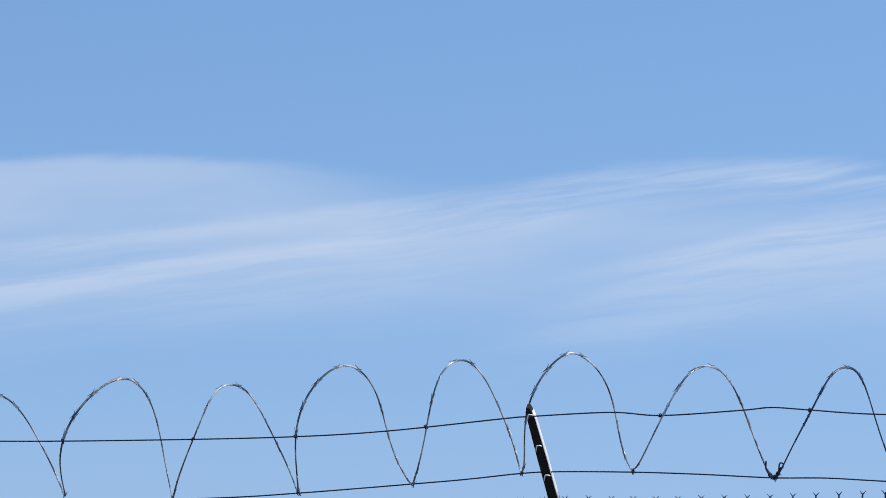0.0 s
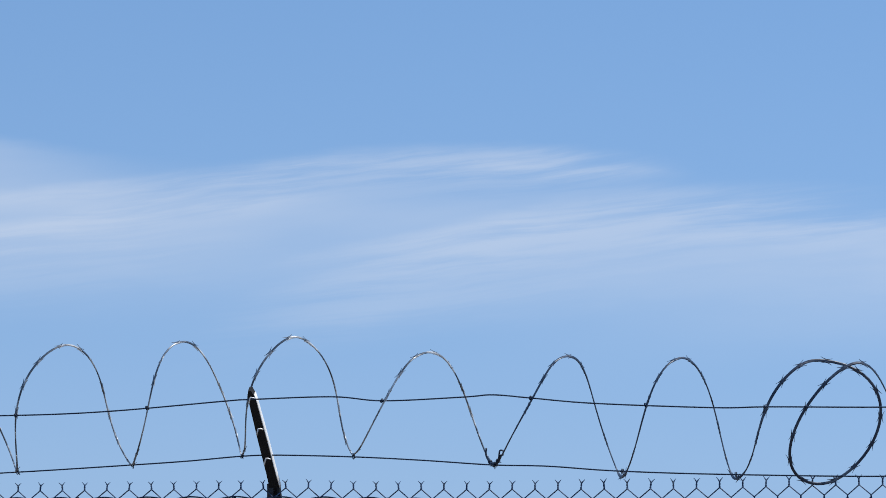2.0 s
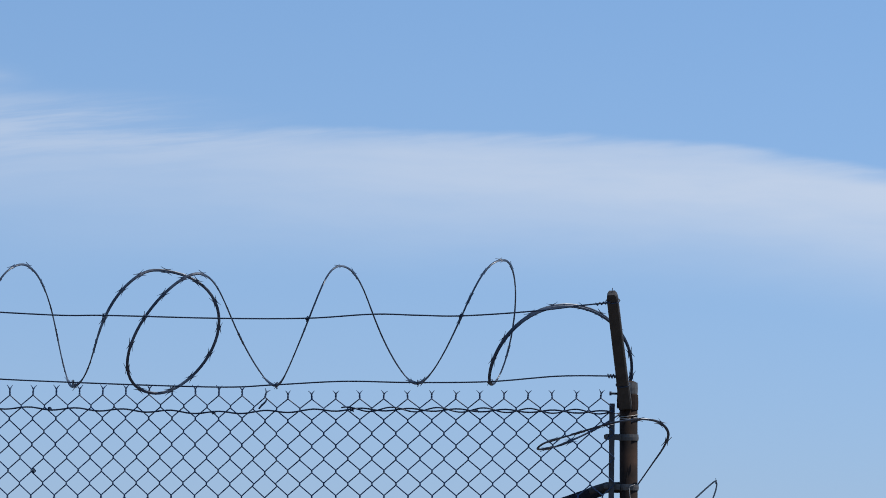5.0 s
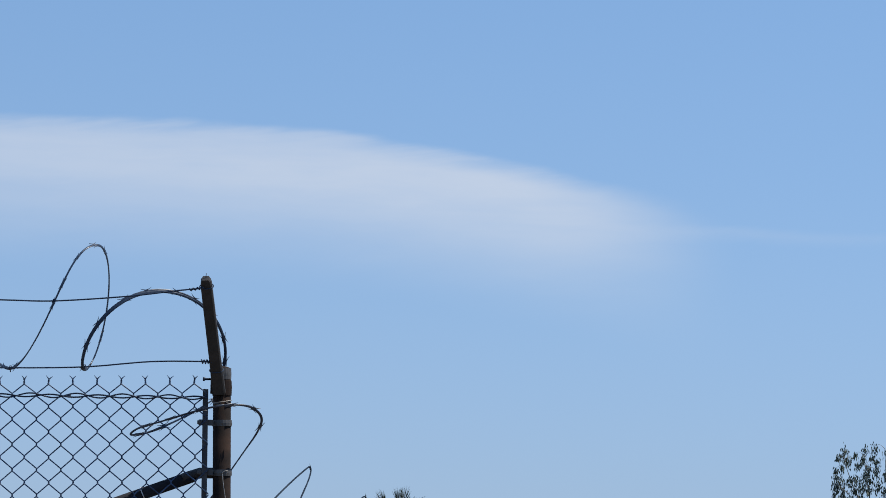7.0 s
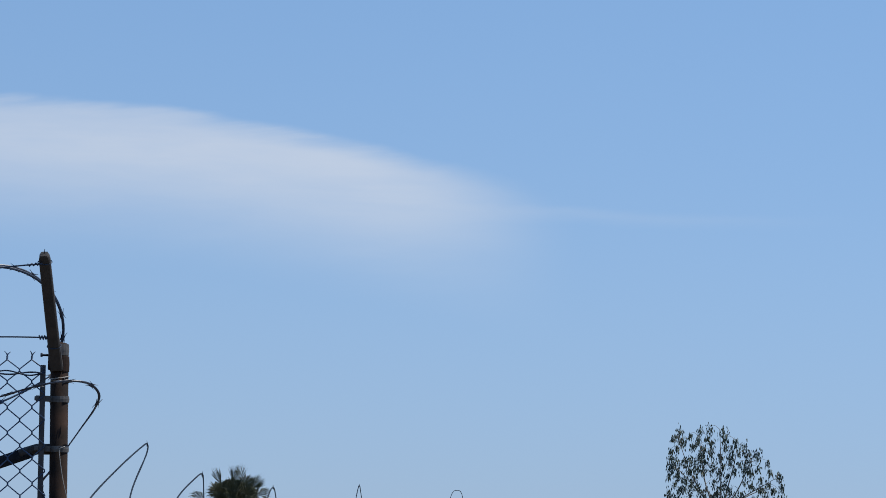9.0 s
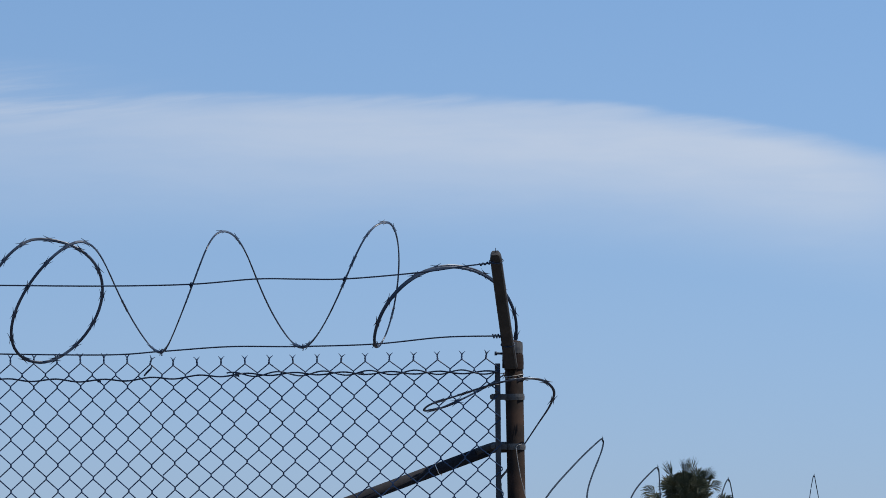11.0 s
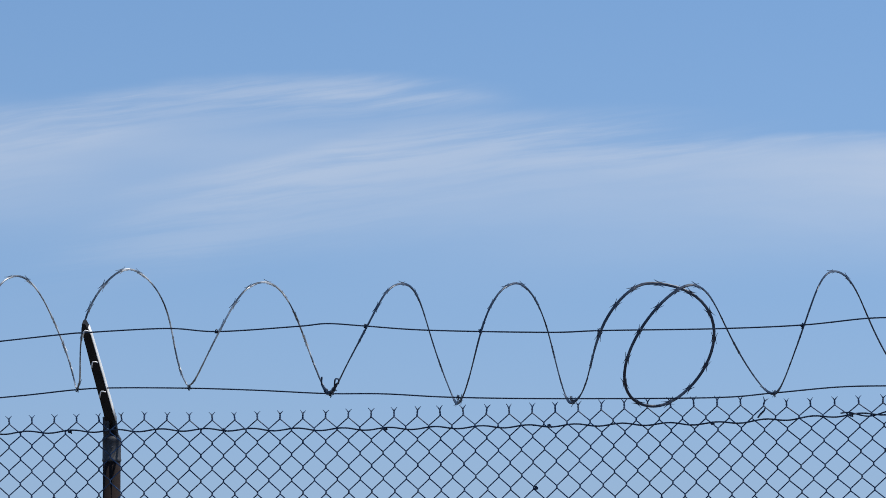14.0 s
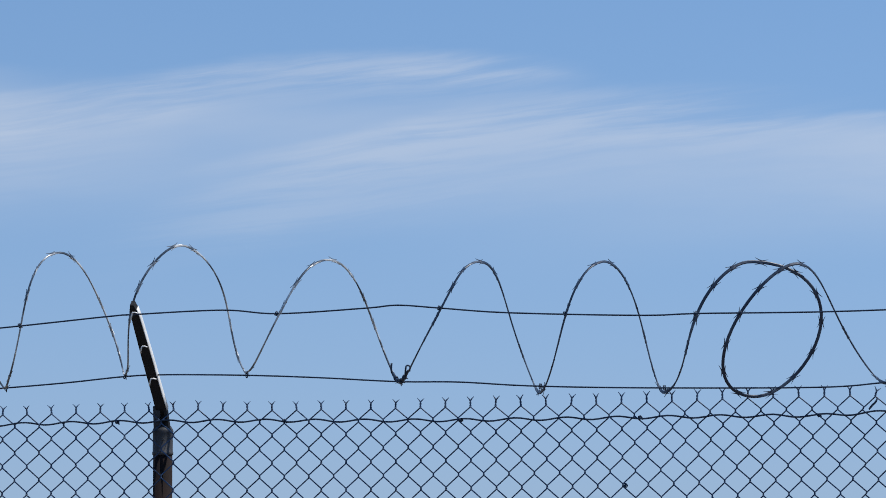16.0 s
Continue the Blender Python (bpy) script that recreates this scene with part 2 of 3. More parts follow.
def pipe(a, b, r, sides=20, cap=0.0):
    """A straight pipe with a slightly domed end b."""
    a, b = Vector(a), Vector(b)
    d = (b - a).normalized()
    pts = [a, a.lerp(b, 0.5), b]
    if cap:
        pts += [b + d * cap * 0.6, b + d * cap]
    n = len(pts)
    return sweep(bmesh.new(), pts, r, sides=sides, taper=lambda s: 1.0 if round(s * (n - 1)) <= 2 or not cap else (0.8 if round(s * (n - 1)) == 3 else 0.35))


def block(bm, size, m=Matrix(), bevel=0.002):
    made = bmesh.ops.create_cube(bm, size=1.0, matrix=m @ Matrix.Diagonal((*size, 1)))
    edges = list({e for v in made["verts"] for e in v.link_edges})
    bmesh.ops.bevel(bm, geom=edges, offset=bevel, segments=2, affect="EDGES", profile=0.6)
    return bm


def ring(bm, centre, axis, r0, r1, height, sides=20):
    """A strap round a pipe."""
    axis = Vector(axis).normalized()
    a = axis.orthogonal().normalized()
    b = axis.cross(a)
    loops = []
    for r, h in ((r0, -0.5), (r1, -0.5), (r1 + 0.001, 0), (r1, 0.5), (r0, 0.5)):
        loops.append([bm.verts.new(Vector(centre) + axis * (h * height) + (a * math.cos(w) + b * math.sin(w)) * r) for w in (2 * math.pi * j / sides for j in range(sides))])
    for p, q in zip(loops, loops[1:] + loops[:1]):
        for j in range(sides):
            bm.faces.new((p[j], p[(j + 1) % sides], q[(j + 1) % sides], q[j]))
    return bm


def thing(name, label, category, group="", at=(0, 0, 0)):
    ob = new(name)
    ob.location = at
    return tagged(ob, label, category, group)


# ---- ground ----
bm = bmesh.new()
n = 48
vs = [[bm.verts.new((math.copysign(abs(i / n) ** 2.2, i) * 2400, math.copysign(abs(j / n) ** 2.2, j) * 2400, 0)) for j in range(-n, n + 1)] for i in range(-n, n + 1)]
for row in vs:
    for v in row:
        d = math.hypot(v.co.x, v.co.y)
        v.co.z = 0.05 * noise.noise(v.co * 0.25) * min(1, max(0, (abs(v.co.y) - 1.0) / 4)) if d < 300 else 0.0
for i in range(2 * n):
    for j in range(2 * n):
        bm.faces.new((vs[i][j], vs[i + 1][j], vs[i + 1][j + 1], vs[i][j + 1])).smooth = True
tagged(part("ground", bm, SOIL), "dry bare brown soil, flat out to the horizon", "ground", kind="structure")


# ---- chain-link fence along y = 0 ----
def knuckle_z(x):
    return float(np.interp(x, (-3.2, -1.165, 0.105, 0.336, 0.95, 1.27, 1.75, 1.988, 2.126, 3.08), (2.08, 2.103, 2.127, 2.123, 2.129, 2.133, 2.148, 2.151, 2.144, 2.172)))


def stem_xs():
    xs, x = [], 3.076
    while x > -3.12:
        xs.append(x)
        x -= 0.0731 if x > 2.13 else 0.0718 if x > 0.34 else 0.0732 if x > -0.2 else 0.0744
    return [x + float(np.interp(x, (-1.2, -0.4, 0.3, 1.2, 2.0, 2.13), (-0.009, -0.009, -0.007, 0.005, 0.003, 0.0))) for x in xs[::-1]]


fence = thing("chain_link_fence", "weathered galvanised chain-link mesh with twisted barbed top edge between posts", "fence")
W0 = 0.0363


def zigzag(sign, cell, first):
    """One mesh wire, bent to and fro from its top end downwards, hooking its neighbours at each bend."""
    pts, z, k = [], 0.0, 0
    while z > -2.02:
        x = 0.0 if k % 2 == 0 else W0
        y = 0.0016 if k % 2 == 0 else -0.0016
        over = 0.0012 if k % 2 else -0.0012
        pts += [Vector((sign * (x + over), y * sign, z + 0.0026)), Vector((sign * (x + over), -y * sign, z - 0.0026))]
        k += 1
        z -= cell / 2 - (first if k < 3 else 0)
    pts[0].z = 0.0
    return sweep(bmesh.new(), pts, 0.00198, sides=5)


def twist_end():
    """Two wire ends twisted together and spread into points."""
    bm = bmesh.new()
    for s in (1, -1):
        keys = [(s * 0.0013 * math.cos(a), 0.0013 * math.sin(a) * s, -0.003 + 0.019 * a / (2.0 * math.pi)) for a in np.linspace(0, 2.0 * math.pi, 9)]
        keys += [(s * 0.0034, 0.0005 * s, 0.0195), (s * 0.0062, 0.0015 * s, 0.0235), (s * 0.0098, 0.002 * s, 0.0275)]
        sweep(bm, [Vector((q[0], q[1], q[2] * 0.78)) for q in keys], 0.0019, sides=5, taper=lambda f: 1.0 if f < 0.9 else 0.55)
    return bm


XS = stem_xs()
WIRES, end_twist = {}, None
for i, x in enumerate(XS):
    tight = x > 2.1
    zt = knuckle_z(x) - (0.0195 if tight else 0.0200) + 0.0015 * noise.noise(Vector((x * 7, 0, 0)))
    gap_r = (XS[i + 1] - x) / 2 if i + 1 < len(XS) else W0
    gap_l = (x - XS[i - 1]) / 2 if i else W0
    jig = 0.0008 * noise.noise(Vector((x * 3, 5, 0)))
    for sign, gap in ((1, gap_r), (-1, gap_l)):
        m = Matrix.LocRotScale((x + jig, 0, zt), Euler((0, 0.003 * noise.noise(Vector((x * 2, 9, 0))) - float(np.interp(x, (0.3, 3.0), (0.0, 0.045))), 0)), (gap / W0, 1, 1))
        if (sign, tight) not in WIRES:
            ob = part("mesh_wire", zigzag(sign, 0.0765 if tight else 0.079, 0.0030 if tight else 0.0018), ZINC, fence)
            ob.matrix_basis = m
            WIRES[sign, tight] = ob
        else:
            again(WIRES[sign, tight], m)
    bent = 0.5 if abs(x - 2.055) < 0.02 else 0.0
    m = pose(x + jig, 0, zt, random.uniform(-8, 8), random.uniform(-6, 6) + bent * 30, random.uniform(-35, 35)) @ Matrix.Diagonal((1, 1, float(np.interp(x, (0.7, 1.0, 1.9, 2.1), (1.0, 1.25, 1.25, 1.0))), 1))
    if end_twist is None:
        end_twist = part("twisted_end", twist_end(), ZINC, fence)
        end_twist.matrix_basis = m
    else:
        again(end_twist, m)


def tie(bm=None, r=0.0042, turns=2.2, length=0.009, wire=0.0014):
    """A short wrap of tie wire along x, with a cut tail."""
    pts = [Vector((length * (s - 0.5), r * math.cos(a), r * math.sin(a))) for s, a in ((k / 22, 2 * math.pi * turns * k / 22) for k in range(23))]
    pts += [Vector((length * 0.6, r * 1.5, -r * 1.2))]
    return sweep(bmesh.new(), pts, wire, sides=5)


# tension wire threaded through the top of the mesh
line = thing("tension_wire", "thin dark steel wire threaded along the top of the mesh", "wire")
SELV = ((-3.16, 2.028), (-1.2, 2.054), (-0.1, 2.070), (0.365, 2.069), (0.872, 2.067), (1.387, 2.071), (1.895, 2.073), (2.311, 2.094), (2.791, 2.104), (3.118, 2.108))


def selv(x):
    return float(np.interp(x, [a for a, b in SELV], [b for a, b in SELV]))


pts = [Vector((x, 0.005 * math.sin(2 * math.pi * x / 0.1436), selv(x) + 0.0042 * math.sin(2 * math.pi * x / 0.146 + 1.0) + 0.002 * noise.noise(Vector((x * 2.2, 0, 3))))) for x in np.linspace(-3.16, 3.118, 420)]
part("strand", sweep(bmesh.new(), pts, 0.0026, sides=5), WIRE, line)
pts = [Vector((x, -0.006 * math.sin(2 * math.pi * x / 0.15), selv(x) - 0.0065 * math.sin(2 * math.pi * x / 0.139 + 1.0) + 0.001)) for x in np.linspace(2.29, 3.118, 110)]
part("strand", sweep(bmesh.new(), pts, 0.0024, sides=5), WIRE, line, "second strand twisted round the first")
knot = None
for x in (-1.72, -1.2, -0.66, -0.14, 0.36, 0.877, 1.394, 1.898, 2.32, 2.70):
    m = pose(x, 0, selv(x), random.uniform(-40, 40), random.uniform(-25, 25), random.uniform(-20, 20))
    if knot is None:
        knot = part("tie_wire", tie(r=0.0046, wire=0.0018), WIRE, line)
        knot.matrix_basis = m
    else:
        again(knot, m)

stub = None
for x, z in ((1.352, 1.881),):
    m = pose(x, -0.003, z, 20, 35, 60)
    if stub is None:
        stub = part("wire_stub", tie(r=0.0045, turns=1.6, length=0.008, wire=0.0018), WIRE, fence)
        stub.matrix_basis = m
    else:
        again(stub, m)

# scrap of cloth caught on a bent point
rag = bmesh.new()
sweep(rag, spline([(2.062, -0.004, 2.122), (2.058, -0.008, 2.110), (2.046, -0.006, 2.098), (2.038, -0.004, 2.088)], 5), 0.0025, 0.0016, 6, taper=lambda s: 0.7 + 0.5 * math.sin(2.6 * s))
tagged(part("scrap", rag, WIRE), "dark shred of rag caught on the mesh top", "scrap")

# ---- line post with its outward arm ----
def channel(a, b, width, depth, thick, side=Vector((1, 0, 0))):
    """A pressed channel from a to b, open on its under side, with a rounded tip."""
    a, b = Vector(a), Vector(b)
    t = (b - a).normalized()
    s = (side - t * side.dot(t)).normalized()
    up = s.cross(t).normalized()
    w, d, k = width / 2, depth, thick
    prof = [(-w, -d), (-w, 0), (w, 0), (w, -d), (w - k, -d), (w - k, -k), (-w + k, -k), (-w + k, -d)]
    bm = bmesh.new()
    L = (b - a).length
    stations = [(0, 1.12), (0.15, 1.0), (0.5, 0.98), (0.88, 0.82), (0.96, 0.62), (1.0, 0.36)]
    rings = [[bm.verts.new(a + t * (L * f) + s * (u * g) + up * v) for u, v in prof] for f, g in stations]
    for p, q in zip(rings, rings[1:]):
        for j in range(8):
            bm.faces.new((p[j], p[(j + 1) % 8], q[(j + 1) % 8], q[j]))
    for r, flip in ((rings[0], 1), (rings[-1], -1)):
        for quad in ((0, 1, 6, 7), (1, 2, 5, 6), (2, 3, 4, 5)):
            bm.faces.new([r[j] for j in quad][::flip])
    # closed tip
    bm.faces.new([rings[-1][j] for j in (0, 7, 6, 5, 4, 3)])
    return bm


def line_post(x, zt=2.04):
    post = thing("fence_post", "rust-brown steel pipe post with dark angled barbed-wire arm", "post", "fence posts", (x, 0.036, 0))
    part("pipe", pipe((0, 0, 0), (0, 0, zt), 0.0278), MAROON, post, "dark red-brown rusted pipe")
    bm = bmesh.new()
    sweep(bm, [Vector((0, 0, zt + z)) for z in (-0.066, -0.064, -0.058, -0.056, -0.004, 0.002, 0.008, 0.018)], 0.0290, sides=20, taper=lambda s: (1.0, 1.05, 1.05, 1.0, 1.0, 1.06, 1.0, 0.80)[round(s * 7)])
    sleeve = part("arm_sleeve", bm, CAP, post, "grey pressed-steel cap sleeve")
    part("rivet", sweep(bmesh.new(), [Vector((0.010, -0.028, zt - 0.022)), Vector((0.010, -0.032, zt - 0.022)), Vector((0.010, -0.034, zt - 0.022))], 0.004, sides=8, taper=lambda s: 1.0 if s < 0.9 else 0.6), GREY, sleeve)
    bm = block(bmesh.new(), (0.022, 0.014, 0.072), pose(-0.012, -0.016, zt + 0.040, 8), 0.003)
    part("arm_tongue", bm, CAP, post, "grey tongue bent up into the arm")
    bm = block(bmesh.new(), (0.010, 0.020, 0.064), pose(0.0165, -0.014, zt + 0.038, 8, -6), 0.003)
    part("arm_ear", bm, BLACK, post)
    # dark plate added behind the slot to close it and keep it shaded
    bm = block(bmesh.new(), (0.030, 0.008, 0.074), pose(0.002, -0.006, zt + 0.040, 8), 0.002)
    part("arm_web", bm, BLACK, post)
    a, b = (0.002, -0.020, zt + 0.055), (-0.006, -0.288, zt + 0.350)
    arm_ = part("arm", channel(a, b, 0.029, 0.020, 0.0022), BLACK, post, "channel arm coloured black for its shaded underside, leaning outward")
    # pale plate added on the right wall, painting the sun that strikes it
    edge = bmesh.new()
    A, B = Vector(a), Vector(b)
    t = (B - A).normalized()
    under = Vector((1, 0, 0)).cross(t).normalized() * -1
    sweep(edge, [A.lerp(B, f) + Vector((0.0145 * g + 0.0012, 0, 0)) + under * 0.011 for f, g in ((0.02, 1.10), (0.15, 1.0), (0.5, 0.98), (0.88, 0.82), (0.955, 0.66))], 0.0016, 0.0102, 8, up=[Vector((1, 0, 0))] * 5)
    part("arm_flange", edge, PALE, arm_, "pale plate for the sunlit right edge")
    clip = None
    for f in (0.93, 0.62, 0.32):
        c = A.lerp(B, f)
        m = Matrix.Translation(c + Vector((0.004, -0.010, -0.008)))
        if clip is None:
            bm = bmesh.new()
            sweep(bm, [Vector(q) for q in ((0.013, -0.006, 0.006), (0.008, -0.012, 0.008), (0.001, -0.014, 0.008), (-0.001, -0.014, 0.006), (-0.006, -0.010, -0.012))], 0.0021, sides=5)
            clip = part("wire_clip", bm, PALE, arm_, "bent wire clip, pale as if sunlit")
            clip.matrix_basis = m
        else:
            again(clip, m)
    bm = ring(bmesh.new(), (0, 0, 1.80), (0, 0, 1), 0.0279, 0.0305, 0.004)
    part("tie_band", bm, WIRE, post)
    bm = sweep(bmesh.new(), spline([(-0.02, -0.025, 1.80), (-0.032, -0.040, 1.802), (-0.046, -0.036, 1.812), (-0.040, -0.034, 1.798)], 5), 0.0018, sides=5)
    part("tie_wire", bm, WIRE, post)
    return post


line_post(-0.0125)
line_post(-3.16)

# ---- corner post ----
corner = thing("corner_post", "rust-brown leaning steel corner post with straps and a grey-brown arm", "post", at=(3.222, 0.036, 0))
LEAN_X = -0.0295


def on_post(z, dx=0.0, dy=0.0):
    return Vector((LEAN_X * z + dx, dy, z))


part("pipe", pipe(on_post(0), on_post(2.198), 0.0272, cap=0.008), RUST, corner, "rusted brown pipe")
AX = on_post(1).normalized()
# grey ring added so the pipe's end looks lit by the sun
part("pipe_end", ring(bmesh.new(), on_post(2.183), AX, 0.0268, 0.0277, 0.034), GREY, corner, "grey ring for the sunlit pipe end")
for z in (2.034, 1.884):
    bm = ring(bmesh.new(), on_post(z), AX, 0.0270, 0.0300, 0.019)
    block(bm, (0.044, 0.005, 0.018), Matrix.Translation(on_post(z, -0.047, -0.022)), 0.0015)
    band = part("tension_band", bm, GREY, corner, "grey steel strap bolted round the pipe")
    bm = block(bmesh.new(), (0.014, 0.016, 0.013), Matrix.Translation(on_post(z, -0.066, -0.024)), 0.003)
    part("bolt", bm, GREY, band)
bm = ring(bmesh.new(), on_post(2.140), AX, 0.0270, 0.0292, 0.045)
block(bm, (0.034, 0.012, 0.06), Matrix.Translation(on_post(2.150, -0.016, -0.030)), 0.003)
part("arm_sleeve", bm, RUST, corner)
bm = bmesh.new()
a, b = Vector((-0.0700, -0.030, 2.125)), Vector((-0.107, -0.286, 2.452))
t = (b - a).normalized()
s_ = (Vector((1, 0, 0)) - t * t.x).normalized()
u_ = s_.cross(t)
prof = [(-1, -0.6), (-1, 0.6), (-0.8, 1), (0.8, 1), (1, 0.6), (1, -0.6), (0.8, -1), (-0.8, -1)]
rings = [[bm.verts.new(a.lerp(b, f) + s_ * (p * w) + u_ * (q * 0.012)) for p, q in prof] for f, w in ((0, 0.0198), (0.3, 0.0176), (0.85, 0.0170), (0.955, 0.0168), (0.985, 0.0146), (1.0, 0.0105))]
for p, q in zip(rings, rings[1:]):
    for j in range(8):
        bm.faces.new((p[j], p[(j + 1) % 8], q[(j + 1) % 8], q[j]))
bm.faces.new(rings[0][::-1]), bm.faces.new(rings[-1])
arm = part("arm", bm, PAINT, corner, "grey-brown boxed steel arm leaning outward")
for f in (0.93, 0.20):
    c = a.lerp(b, f)
    loop = [c + s_ * (0.021 * math.cos(w)) + u_ * (0.0145 * math.sin(w)) for w in np.linspace(0, 2 * math.pi, 17)]
    part("wire_loop", sweep(bmesh.new(), loop, 0.0017, sides=5), WIRE, arm)
part("pin", sweep(bmesh.new(), [b - t * 0.01, b + Vector((0.001, 0, 0.008)), b + Vector((0.002, 0, 0.015))], 0.0011, sides=5), WIRE, arm)
bm = bmesh.new()
sweep(bm, [on_post(2.165, -0.030, -0.022), on_post(2.165, -0.050, -0.026), on_post(2.165, -0.0501, -0.026), on_post(2.165, -0.056, -0.027)], 0.0055, sides=6, taper=lambda f: 0.7 if f < 0.5 else 1.25)
part("bolt", bm, WIRE, corner)
bm = bmesh.new()
for z, tilt in ((2.100, 0.005), (2.088, -0.003)):
    sweep(bm, [on_post(z, 0.029 * math.cos(w), 0.029 * math.sin(w)) + Vector((0, 0, tilt * math.sin(w + 1))) for w in np.linspace(-2.6, 2.8, 20)], 0.0014, sides=5)
part("tie_wire", bm, WORN, corner, "bright tie wire wound round the pipe")
bm = tube([on_post(1.892, 0.020, -0.026), on_post(1.886, 0.006, -0.034), on_post(1.872, 0.004, -0.034), on_post(1.80, 0.014, -0.034), on_post(1.73, 0.029, -0.028), on_post(1.66, 0.038, -0.014)], 0.0012)
part("loose_wire", bm, WORN, corner, "bright loose end of tie wire hanging down")

bar = thing("tension_bar", "flat grey steel bar threaded through the end of the mesh", "bar", at=(3.149, 0.008, 0.06))
bm = block(bmesh.new(), (0.0165, 0.006, 2.075), pose(-0.019, 0, 1.0375, 0, -1.05, 0), 0.0018)
part("flat_bar", bm, CAP, bar)

brace = thing("brace_rail", "dark steel brace pipe sloping from corner post to line post", "rail")
part("pipe", pipe((0.02, 0.046, 0.705), (3.085, 0.046, 1.874), 0.0182, 16), BRACE, brace)
part("end_cup", sweep(bmesh.new(), [Vector((3.05, 0.046, 1.863)), Vector((3.06, 0.046, 1.868)), Vector((3.10, 0.046, 1.882)), Vector((3.165, 0.044, 1.884))], 0.0195, 0.0165, 12), PAINT, brace)
bt = None
for x in (2.93, 2.60, 1.9, 1.2):
    z = 0.705 + (x - 0.02) * 0.382
    m = pose(x, 0.04, z, 0, -20.9, 0)
    if bt is None:
        bt = part("tie_wire", tie(r=0.019, turns=1.3, length=0.006), PALE, brace, "bright tie wire")
        bt.matrix_basis = m
    else:
        again(bt, m)

# ---- line wires on the arms ----
UPPER = ((-3.17, 2.392), (-2.5, 2.33), (-1.796, 2.311), (-1.238, 2.308), (-0.788, 2.312), (-0.473, 2.326), (-0.094, 2.359), (-0.013, 2.364), (0.247, 2.373), (0.41, 2.361), (0.662, 2.373), (0.755, 2.380), (0.871, 2.371),
         (1.07, 2.355), (1.438, 2.343), (1.608, 2.346), (1.942, 2.346), (2.207, 2.353), (2.403, 2.370), (2.54, 2.3705), (2.671, 2.372), (2.880, 2.391), (3.03, 2.4125), (3.097, 2.421), (3.112, 2.424))
LOWER = ((-3.17, 2.17), (-2.2, 2.12), (-1.650, 2.122), (-1.124, 2.129), (-0.840, 2.142), (-0.460, 2.167), (-0.267, 2.181), (-0.094, 2.197), (0.030, 2.201), (0.268, 2.197), (0.485, 2.188), (0.71, 2.175), (0.888, 2.172),
         (1.101, 2.159), (1.418, 2.151), (1.906, 2.148), (2.096, 2.160), (2.303, 2.176), (2.508, 2.178), (2.743, 2.187), (2.950, 2.209), (3.113, 2.214), (3.135, 2.214))


def line_wire(keys, y, r, label):
    w = thing("line_wire", label, "wire", "line wires on the arms")
    part("strand", sweep(bmesh.new(), spline([(x, y, z) for x, z in keys], 8), r, sides=6), WIRE, w)
    return w


upper = line_wire(UPPER, -0.25, 0.0025, "taut dark steel wire along the arm tips")
lower = line_wire(LOWER, -0.07, 0.0025, "taut dark steel wire along the arm feet")
part("end_twist", sweep(bmesh.new(), [Vector((3.068 + 0.036 * s, -0.25 + 0.004 * math.sin(19 * s), 2.4165 + 0.006 * s + 0.004 * math.cos(19 * s))) for s in np.linspace(0, 1, 20)], 0.0018, sides=5), WIRE, upper)
part("end_twist", sweep(bmesh.new(), [Vector((3.10 + 0.035 * s, -0.07 + 0.006 * math.sin(26 * s), 2.2135 + 0.006 * math.cos(26 * s))) for s in np.linspace(0, 1, 20)], 0.0022, sides=5), WIRE, lower)

# ---- razor coil ----
# foot and crown of each turn in order: x, z
TURNS = ((-2.860, 2.120), (-2.660, 2.470), (-2.460, 2.120), (-2.260, 2.460), (-2.040, 2.120), (-1.875, 2.474), (-1.642, 2.139), (-1.405, 2.515), (-1.269, 2.121),
         (-1.039, 2.489), (-0.838, 2.145), (-0.651, 2.543), (-0.453, 2.166), (-0.267, 2.553), (-0.094, 2.200), (0.094, 2.568), (0.269, 2.204), (0.533, 2.519),
         (0.719, 2.172), (0.970, 2.507), (1.122, 2.138), (1.324, 2.502), (1.475, 2.136), (1.731, 2.495), (1.730, 2.122), (1.863, 2.488), (2.099, 2.156),
         (2.295, 2.521), (2.527, 2.174), (2.785, 2.551), (2.749, 2.177), (2.986, 2.421), (3.128, 2.162))
# how far each half turn swells sideways, and how much more at its start than at its end
SWELL = {5: (-0.015, -0.017), 6: (-0.048, -0.015), 7: (-0.016, 0.023), 8: (0.025, -0.032), 9: (-0.019, -0.025), 10: (-0.034, 0.024), 11: (-0.028, 0.036),
         12: (0.017, 0.020), 13: (-0.005, -0.016), 14: (-0.038, 0.013), 15: (0.000, 0.045), 16: (0.014, -0.015), 17: (-0.012, 0.004), 18: (0.019, -0.034),
         19: (-0.022, -0.007), 20: (0.002, 0.013), 21: (-0.004, 0.014), 22: (-0.026, 0.028), 23: (0.181, 0.070), 24: (-0.114, -0.079), 25: (-0.022, -0.009),
         26: (0.012, -0.013), 27: (-0.021, -0.002), 28: (0.011, 0.001), 29: (0.039, 0.020), 30: (-0.080, -0.003), 31: (0.102, 0.020)}
ROUND = (23, 24, 29, 30, 31)  # half turns with a rounder bulge, fitted to the camera's view
NARROW = {14: 0.6, 22: 0.6, 23: 0.4, 24: 0.5, 29: 0.7, 30: 0.6, 31: 0.5}


